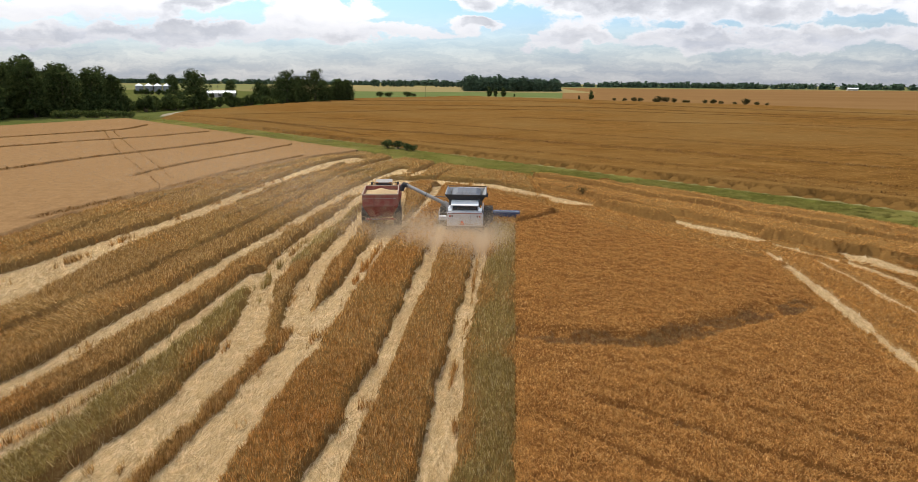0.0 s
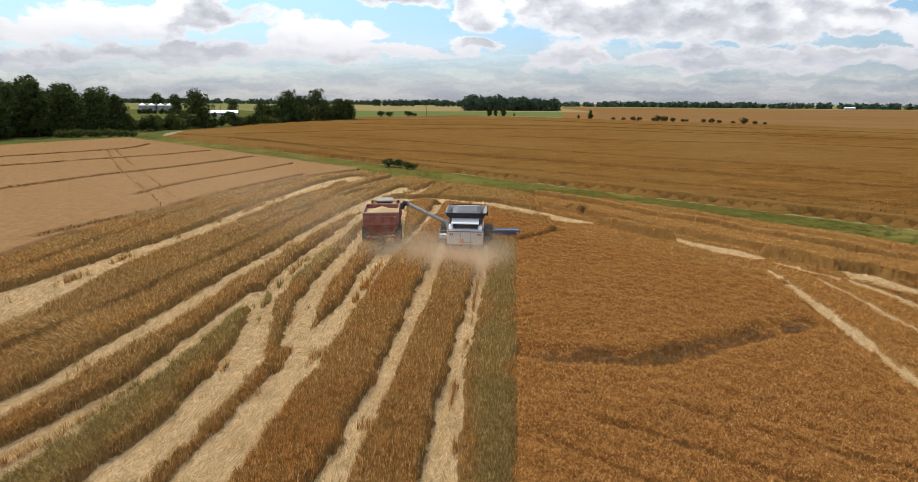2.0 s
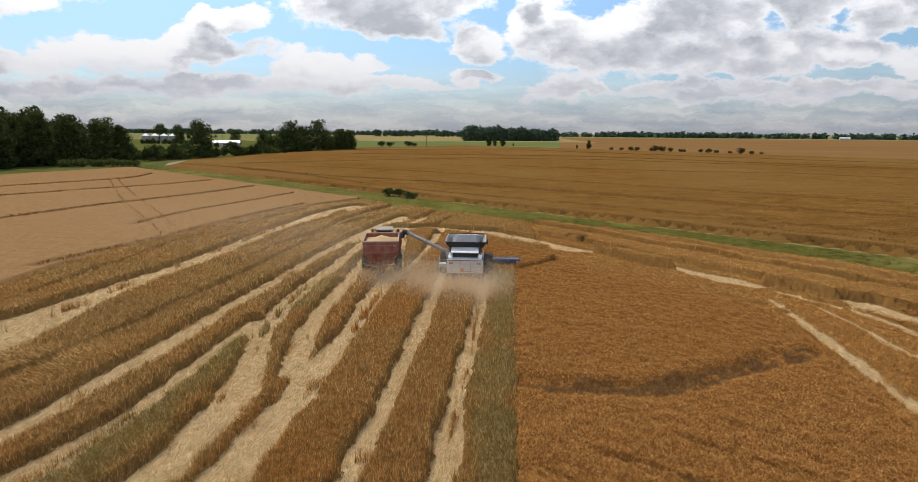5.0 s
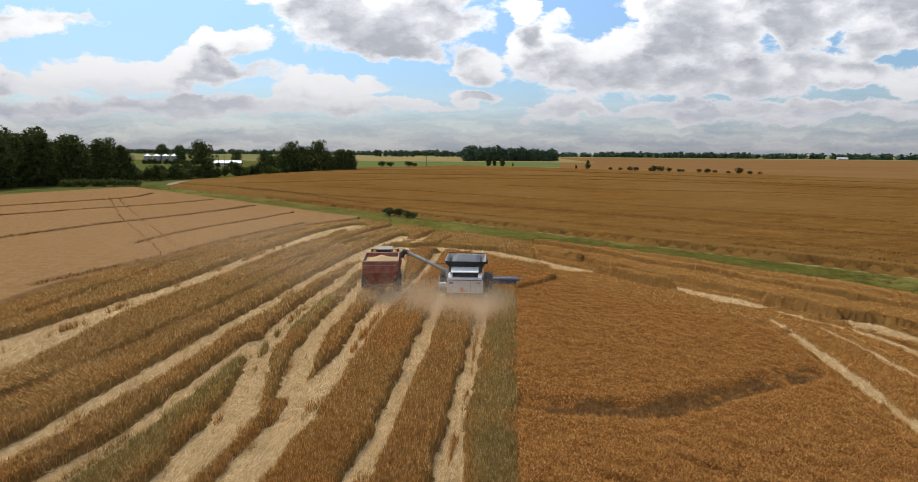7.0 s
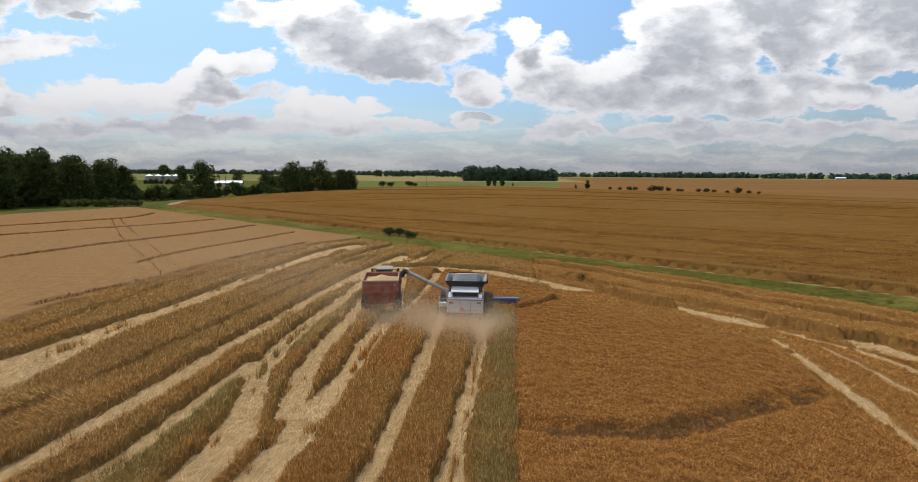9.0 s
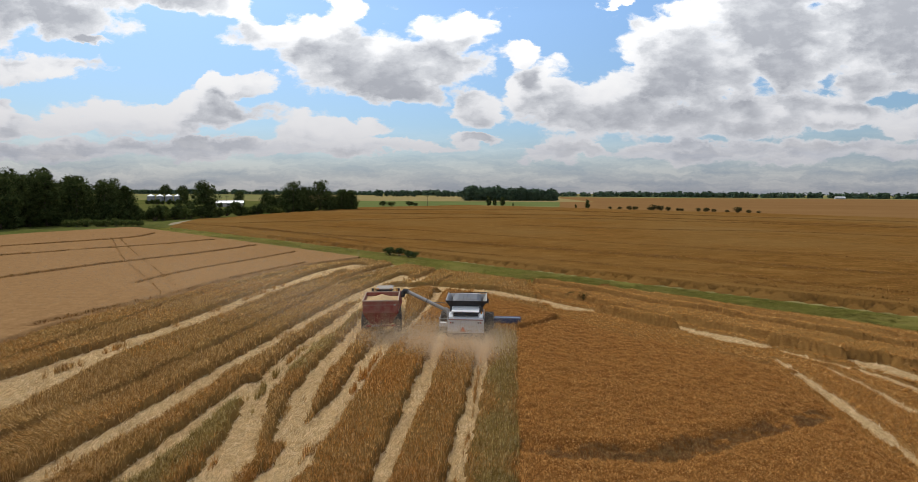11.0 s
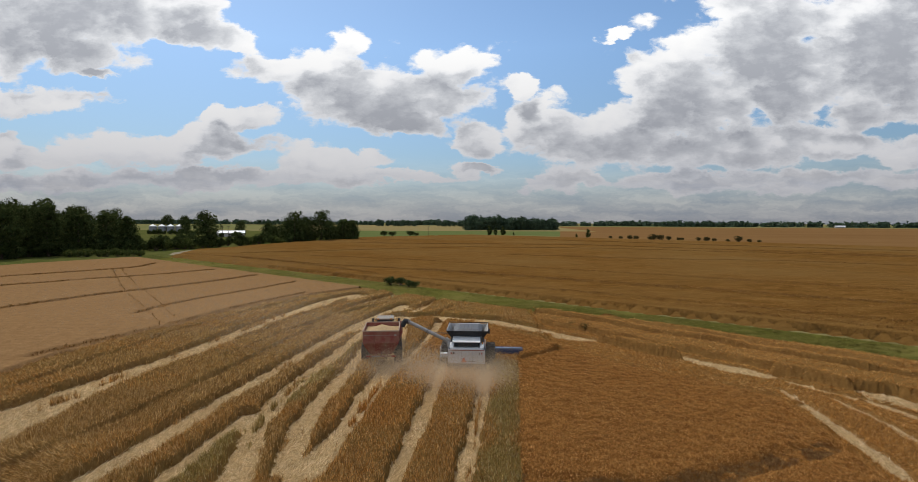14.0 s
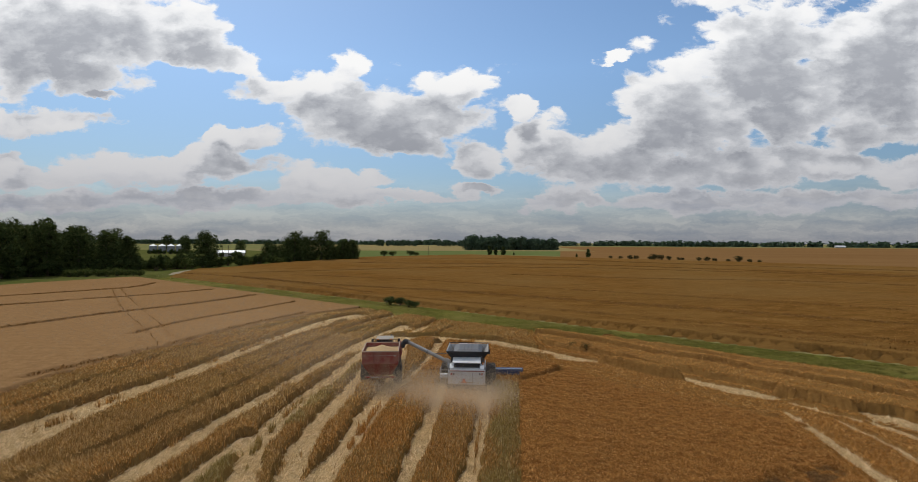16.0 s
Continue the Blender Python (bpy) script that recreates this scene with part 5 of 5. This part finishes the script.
    p("auger_brace", tube([(-1.38, 2.4, 3.0), (-3.0, 2.72, 2.98)], 0.03, 8), DARKSTEEL)
    # ladder and service platform on the offside
    p("platform", block(-2.25, -1.53, 0.7, 2.0, 1.34, 1.40, 0.01), GALV)
    for yy in (0.72, 1.35, 1.98):
        p("rail_post", tube([(-2.22, yy, 1.40), (-2.22, yy, 2.05)], 0.02, 8), GALV)
    p("handrail", tube([(-1.55, 0.72, 2.05), (-2.22, 0.72, 2.05), (-2.22, 1.98, 2.05)], 0.02, 8), GALV)
    p("tool_box", block(-2.2, -1.62, 0.8, 1.3, 1.405, 1.66, 0.03), SILVER)
    lad = p("ladder", tube([(-1.75, 0.60, 0.5), (-1.75, 0.66, 1.38)], 0.025, 8), GALV)
    part("stile", tube([(-2.15, 0.60, 0.5), (-2.15, 0.66, 1.38)], 0.025, 8), GALV, lad)
    for k in range(4):
        part("rung", tube([(-1.75, 0.605, 0.55 + 0.22 * k), (-2.15, 0.605, 0.55 + 0.22 * k)], 0.018, 8), GALV, lad)
    # running gear
    p("front_axle", tube([(-1.9, 4.0, 1.0), (1.9, 4.0, 1.0)], 0.16), DARKSTEEL)
    p("rear_axle", tube([(-1.4, 0.9, 0.62), (1.4, 0.9, 0.62)], 0.11), DARKSTEEL)
    for sx in (-1, 1):
        wheel(root, sx * 1.95, 4.0, 0.98, 0.82, lugs=18)
        wheel(root, sx * 1.38, 0.9, 0.62, 0.45, lugs=14)
    # feeder house and stripper header
    p("feeder_house", rings([[(-0.7, 4.9, 1.0), (0.7, 4.9, 1.0), (0.7, 4.9, 1.75), (-0.7, 4.9, 1.75)], [(-0.7, 6.2, 0.5), (0.7, 6.2, 0.5), (0.7, 6.2, 1.1), (-0.7, 6.2, 1.1)]]), DARKSTEEL)
    head = new("header")
    head.parent = root
    head.location = (0.1, -0.2, -0.12)
    prof = [(5.85, 0.12), (5.80, 0.72), (5.92, 1.04), (6.25, 1.20), (6.75, 1.12), (7.1, 0.82), (7.0, 0.72), (6.6, 0.45), (6.6, 0.12)]
    part("hood", soften(rings([[(-2.2, y, z) for y, z in prof], [(4.68, y, z) for y, z in prof]]), 0.02), BLUE, head, "dusty blue header hood")
    for sx in (-1, 1):
        x0, x1 = (-2.28, -2.205) if sx < 0 else (4.685, 4.76)
        part("end_plate", rings([[(x0, y, z) for y, z in prof], [(x1, y, z) for y, z in prof]]), BLUE, head)
    part("top_pipe", tube([(-2.2, 5.95, 1.17), (4.65, 5.95, 1.17)], 0.055, 12), PALEBLUE, head, "pale worn steel top pipe")
    part("rotor", tube([(-2.2, 6.85, 0.60), (4.65, 6.85, 0.60)], 0.24, 12), DARKSTEEL, head)
    for sx in (-1.4, 1.4, 2.8, 3.9):
        part("brace", block(sx - 0.04, sx + 0.04, 5.74, 5.795, 0.2, 1.0, 0.01), BLUE, head)
    part("skid", block(-2.1, 4.6, 5.9, 6.5, 0.06, 0.115, 0.01), DARKSTEEL, head)
    return tagged(root, "silver combine harvester with blue stripper header and raised auger", "combine")


def lathe_vertical(x, y, z, r, h):
    return rings([[(x + r * math.cos(t), y + r * math.sin(t), zz) for t in (2 * math.pi * i / 20 for i in range(20))] for zz in (z, z + h)])


def grain_cart():
    root = empty("grain_cart", 0, 0)
    p = lambda name, bm, mat, label="": part(name, bm, mat, root, label)
    # hopper: four upright upper walls with thickness, then sloping lower walls
    X, Y0, Y1, T = 1.40, -1.95, 1.85, 0.05
    rim = [(-X, Y0), (X, Y0), (X, Y1), (-X, Y1)]
    mid = [(-X, Y0), (X, Y0), (X, Y1), (-X, Y1)]
    low = [(-0.85, -1.45), (0.85, -1.45), (0.85, 1.2), (-0.85, 1.2)]

    def wall(name, a, b, za, c, d, zb, t, label=""):
        cen = Vector((0, 0))
        inn = lambda q: tuple(Vector(q) + (cen - Vector(q)) * t)
        return p(name, rings([[(*a, za), (*b, za), (*inn(b), za), (*inn(a), za)], [(*d, zb), (*c, zb), (*inn(c), zb), (*inn(d), zb)]]), RED, label)

    names = ("rear_wall", "side_wall", "front_wall", "side_wall")
    for k in range(4):
        w = wall(names[k], mid[k], mid[(k + 1) % 4], 2.05, rim[(k + 1) % 4], rim[k], 2.98, 0.035, "dusty dark red hopper wall")
        wall("lower_" + names[k], low[k], low[(k + 1) % 4], 1.05, mid[(k + 1) % 4], mid[k], 2.045, 0.035, "dusty dark red sloping hopper wall")
        if k == 0:
            part("stripe", block(-1.30, 0.95, Y0 - 0.012, Y0 - 0.003, 2.66, 2.69, 0.0), CREAM, w, "thin pale stripe")
            part("badge", rings([[(1.12 + 0.13 * math.cos(t), yy, 2.67 + 0.065 * math.sin(t)) for t in (2 * math.pi * i / 16 for i in range(16))] for yy in (Y0 - 0.003, Y0 - 0.014)]), CREAM, w, "pale oval badge")
        for f in (0.25, 0.5, 0.75):
            if k in (1, 3):
                sx = 1 if k == 1 else -1
                yy = Y0 + (Y1 - Y0) * f
                x0, x1 = sorted((sx * X, sx * (X + 0.06)))
                part("rib", block(x0 + sx * 0.003, x1 + sx * 0.003, yy - 0.04, yy + 0.04, 2.07, 2.92, 0.01), RED, w)
    p("rim_rail", tube([(-X, Y0, 3.0), (X, Y0, 3.0), (X, Y1, 3.0), (-X, Y1, 3.0), (-X, Y0, 3.0)], 0.055, 8), paint("worn_rim", (0.42, 0.30, 0.22), 0.6, 0.0, dirt_amount=0.5), "worn tan-red rim")
    # heaped grain
    n = 18
    gv, gf = [], []
    for j in range(n + 1):
        for i in range(n + 1):
            x, y = -1.33 + 2.66 * i / n, Y0 + 0.07 + (Y1 - Y0 - 0.14) * j / n
            h = 0.52 * max(0.0, 1 - math.hypot(x / 1.3, (y + 0.1) / 1.9)) + 0.03 * float(fbm(x * 3, y * 3, 1.0))
            gv.append((x, y, 2.66 + h))
    for j in range(n):
        for i in range(n):
            q = j * (n + 1) + i
            gf.append((q, q + 1, q + n + 2, q + n + 1))
    me = mesh_from("grain", gv, gf, GRAIN, True)
    link_part("grain", me, root, "heap of tan threshed grain")
    # frame, axle, lamps
    p("axle", tube([(-1.3, 0, 0.88), (1.3, 0, 0.88)], 0.12), DARKSTEEL)
    for sx in (-0.45, 0.45):
        p("frame_rail", block(sx - 0.07, sx + 0.07, -1.5, 2.6, 0.86, 1.04, 0.02), RED)
    p("rear_bar", block(-1.2, 1.2, -1.62, -1.50, 0.86, 1.0, 0.02), RED)
    for sx in (-0.95, 0.95):
        p("tail_lamp", block(sx - 0.14, sx + 0.14, -1.66, -1.622, 0.88, 0.98, 0.01), LAMP)
    p("reflector_strip", block(-0.7, -0.1, -1.645, -1.622, 0.89, 0.96, 0.0), CREAM, "pale reflector strip")
    sign = new("slow_sign")
    sign.parent = root
    triangle_sign(sign, 0.05, -1.60, 1.42, 0.17)
    p("sign_post", block(0.03, 0.07, -1.58, -1.54, 1.0, 1.6, 0.0), DARKSTEEL)
    p("ladder", tube([(-0.5, -1.66, 1.1), (-0.5, -2.0, 2.1), (-0.5, -2.0, 2.9)], 0.02, 8), RED)
    p("drawbar", tube([(0, 2.4, 0.95), (0, 3.9, 0.62)], 0.10, 8), RED)
    p("folded_auger", tube([(1.0, 2.0, 0.9), (1.45, 2.3, 2.0), (1.5, 2.35, 3.0)], 0.17, 12), RED)
    for sx in (-1, 1):
        wheel(root, sx * 1.30, 0.0, 0.88, 0.66, RIM, 16)
    return tagged(root, "dark red grain cart heaped with tan grain", "grain cart")


def tractor():
    root = empty("tractor", 0, 0)
    p = lambda name, bm, mat, label="": part(name, bm, mat, root, label)
    p("chassis", block(-0.38, 0.38, -0.6, 2.9, 0.75, 1.25, 0.04), DARKSTEEL)
    p("hood", soften(rings([[(-0.42, 0.95, 1.26), (0.42, 0.95, 1.26), (0.42, 0.95, 1.95), (-0.42, 0.95, 1.95)], [(-0.40, 3.1, 1.22), (0.40, 3.1, 1.22), (0.36, 3.0, 1.72), (-0.36, 3.0, 1.72)]]), 0.06), RED, "dark red bonnet")
    p("grille", block(-0.32, 0.32, 3.11, 3.16, 1.25, 1.65, 0.01), BLACK)
    p("cab", block(-0.78, 0.78, -0.75, 0.92, 1.30, 2.72, 0.06, (-0.72, 0.72, -0.68, 0.80)), GLASS, "dark cab glass")
    for sx in (-0.76, 0.76):
        for yy in (-0.72, 0.86):
            p("cab_post", tube([(sx, yy, 1.30), (sx * 0.93, yy * 0.92, 2.74)], 0.045, 8), BLACK)
    p("cab_roof", block(-0.82, 0.82, -0.85, 0.95, 2.74, 2.86, 0.06), CREAM, "cream cab roof")
    for sx in (-1, 1):
        p("roof_lamp", block(sx * 0.62 - 0.09, sx * 0.62 + 0.09, -0.93, -0.885, 2.78, 2.88, 0.01), AMBER)
        x0, x1 = sorted((sx * 0.80, sx * 1.62))
        p("fender", block(x0, x1, -0.85, 0.6, 1.90, 1.96, 0.02), BLACK)
        m = p("mirror_arm", tube([(sx * 0.75, 0.9, 2.45), (sx * 1.30, 1.05, 2.5)], 0.02, 8), BLACK)
        part("mirror", block(sx * 1.30 - 0.11, sx * 1.30 + 0.11, 1.03, 1.09, 2.2, 2.55, 0.02), BLACK, m)
    p("exhaust", tube([(0.55, 1.1, 1.7), (0.55, 1.1, 2.85), (0.55, 1.02, 2.95)], 0.06), DARKSTEEL)
    p("rear_axle", tube([(-1.4, 0, 0.98), (1.4, 0, 0.98)], 0.14), DARKSTEEL)
    p("front_axle", tube([(-1.0, 2.75, 0.72), (1.0, 2.75, 0.72)], 0.10), DARKSTEEL)
    p("front_weight", block(-0.45, 0.45, 3.25, 3.65, 0.7, 1.1, 0.04), RED)
    for sx in (-1, 1):
        wheel(root, sx * 1.25, 0.0, 0.98, 0.62, RIM, 18)
        wheel(root, sx * 1.10, 2.75, 0.72, 0.50, RIM, 16)
    p("hitch", block(-0.08, 0.08, -1.75, -0.6, 0.56, 0.66, 0.01), DARKSTEEL)
    return tagged(root, "dark tractor with cream cab roof pulling the grain cart", "tractor")


combine().matrix_basis = pose(0.50, 38.2, 0, 0, 0, -3.0) @ Matrix.Scale(0.88, 4)
grain_cart().matrix_basis = pose(-6.02, 41.9, 0, 0, 0, 5.0) @ Matrix.Scale(0.95, 4)
tractor().matrix_basis = pose(-6.55, 47.6, 0, 0, 0, 4.0) @ Matrix.Scale(0.90, 4)


# ---- farmstead ----
CORRUGATED = paint("corrugated_steel", (0.24, 0.25, 0.27), 0.55, 0.2, dirt_amount=0.15, scale=0.3)
ROOFWHITE = paint("white_roof_sheet", (0.82, 0.82, 0.80), 0.5, 0.0, dirt_amount=0.1, scale=0.3)
WALLTAN = paint("weathered_wall", (0.45, 0.42, 0.38), 0.8, 0.0, dirt_amount=0.3, scale=0.3)


def grain_bin():
    root = empty("grain_bin", 0, 0)
    prof = [(3.3 + 0.04 * (k % 2), 0.5 * k) for k in range(12)]
    loops = [[(r * math.cos(t), r * math.sin(t), z) for t in (2 * math.pi * i / 32 for i in range(32))] for r, z in prof]
    part("wall", rings(loops), CORRUGATED, root, "corrugated steel ring wall")
    loops = [[(r * math.cos(t), r * math.sin(t), z) for t in (2 * math.pi * i / 32 for i in range(32))] for r, z in ((3.5, 5.5), (3.45, 5.6), (0.5, 7.35), (0.4, 7.6))]
    part("roof", rings(loops), ROOFWHITE, root, "pale conical steel roof")
    part("ladder", tube([(3.5, 0, 0.3), (3.5, 0, 5.6), (0.6, 0, 7.4)], 0.06, 6), DARKSTEEL, root)
    return tagged(root, "round corrugated steel grain bin with conical roof", "grain bin", "farm grain bins")


def shed(long, deep, tall, rise, label):
    root = empty("shed", 0, 0)
    part("wall", block(-long / 2, long / 2, -deep / 2, deep / 2, 0, tall, 0.02), WALLTAN, root)
    roof = rings([[(x, -deep / 2 - 0.4, tall), (x, 0, tall + rise), (x, deep / 2 + 0.4, tall), (x, deep / 2 + 0.4, tall + 0.15), (x, 0, tall + rise + 0.15), (x, -deep / 2 - 0.4, tall + 0.15)] for x in (-long / 2 - 0.4, long / 2 + 0.4)])
    part("roof", roof, ROOFWHITE, root, "white sheet-metal roof")
    for k in range(3):
        part("window", block(-long * 0.3 + long * 0.3 * k - 0.6, -long * 0.3 + long * 0.3 * k + 0.6, -deep / 2 - 0.05, -deep / 2 - 0.005, 1.0, 2.0, 0.01), BLACK, root)
    return tagged(root, label, "shed")


b = grain_bin()
for k in range(4):
    place(b, -286 + 6.9 * k, 505 + 2.6 * k, 40 * k, 1.0, group="farm grain bins")
shed(19, 8, 2.6, 1.5, "long low farm shed with white roof").matrix_basis = pose(-158, 372, 0, 0, 0, 22)
shed(20, 9, 3.5, 2.0, "distant white farm building on the horizon").matrix_basis = pose(870, 1246, 0, 0, 0, -20)


# ---- dust ----
def dust(name, cover):
    m, n = material(name)
    d = n.node("ShaderNodeBsdfDiffuse")
    n.put(d.inputs[0], (0.84, 0.66, 0.44, 1))
    t = n.node("ShaderNodeBsdfTranslucent")
    n.put(t.inputs[0], (0.84, 0.66, 0.44, 1))
    a = n.node("ShaderNodeMixShader")
    a.inputs[0].default_value = 0.6
    n.put(a.inputs[1], d.outputs[0])
    n.put(a.inputs[2], t.outputs[0])
    tr = n.node("ShaderNodeBsdfTransparent")
    mx = n.node("ShaderNodeMixShader")
    mx.inputs[0].default_value = cover
    n.put(mx.inputs[1], tr.outputs[0])
    n.put(mx.inputs[2], a.outputs[0])
    finish(n, mx.outputs[0])
    return m


def dust_clouds():
    thick, thin = dust("dust", 0.5), dust("thin_dust", 0.26)

    def specks(blobs, size, m):
        ps = [np.array(c) + np.clip(rng.normal(size=(k, 3)), -2.2, 2.2) * np.array(s) for c, s, k in blobs]
        p = np.concatenate(ps)
        p[:, 2] = np.abs(p[:, 2]) + 0.06
        v = (p[:, None, :] + rng.normal(size=(len(p), 3, 3)) * size).reshape(-1, 3)
        v[:, 2] = np.maximum(v[:, 2], 0.02)
        return mesh_from("dust", v, np.arange(len(v)).reshape(-1, 3), m)

    near = [((0.2, 35.4, 0.6), (1.6, 1.1, 0.75), 58000), ((1.7, 35.2, 0.4), (0.8, 1.3, 0.65), 32000), ((-1.6, 36.0, 0.7), (1.3, 1.3, 0.75), 34000),
            ((2.6, 37.4, 0.6), (0.7, 1.0, 0.7), 14000), ((-3.2, 38.0, 0.8), (1.5, 1.6, 0.75), 18000), ((-5.4, 38.4, 0.5), (1.7, 1.3, 0.6), 30000), ((0.4, 33.2, 0.3), (1.3, 1.6, 0.45), 14000)]
    tagged(new("dust_cloud", specks(near, 0.0150, thick)), "tan harvest dust billowing behind the machines", "dust", kind="stuff")
    drift = [((-11.0, 46.0, 1.0), (4.0, 5.0, 1.1), 24000), ((-5.0, 41.0, 0.5), (3.0, 3.5, 0.5), 12000), ((-19.0, 54.0, 1.6), (6.0, 7.0, 1.5), 36000), ((-32.0, 62.0, 2.2), (9.0, 9.0, 2.0), 40000)]
    tagged(new("dust_haze", specks(drift, 0.034, thin)), "thin dust drifting over the cut field", "dust", kind="stuff")


dust_clouds()
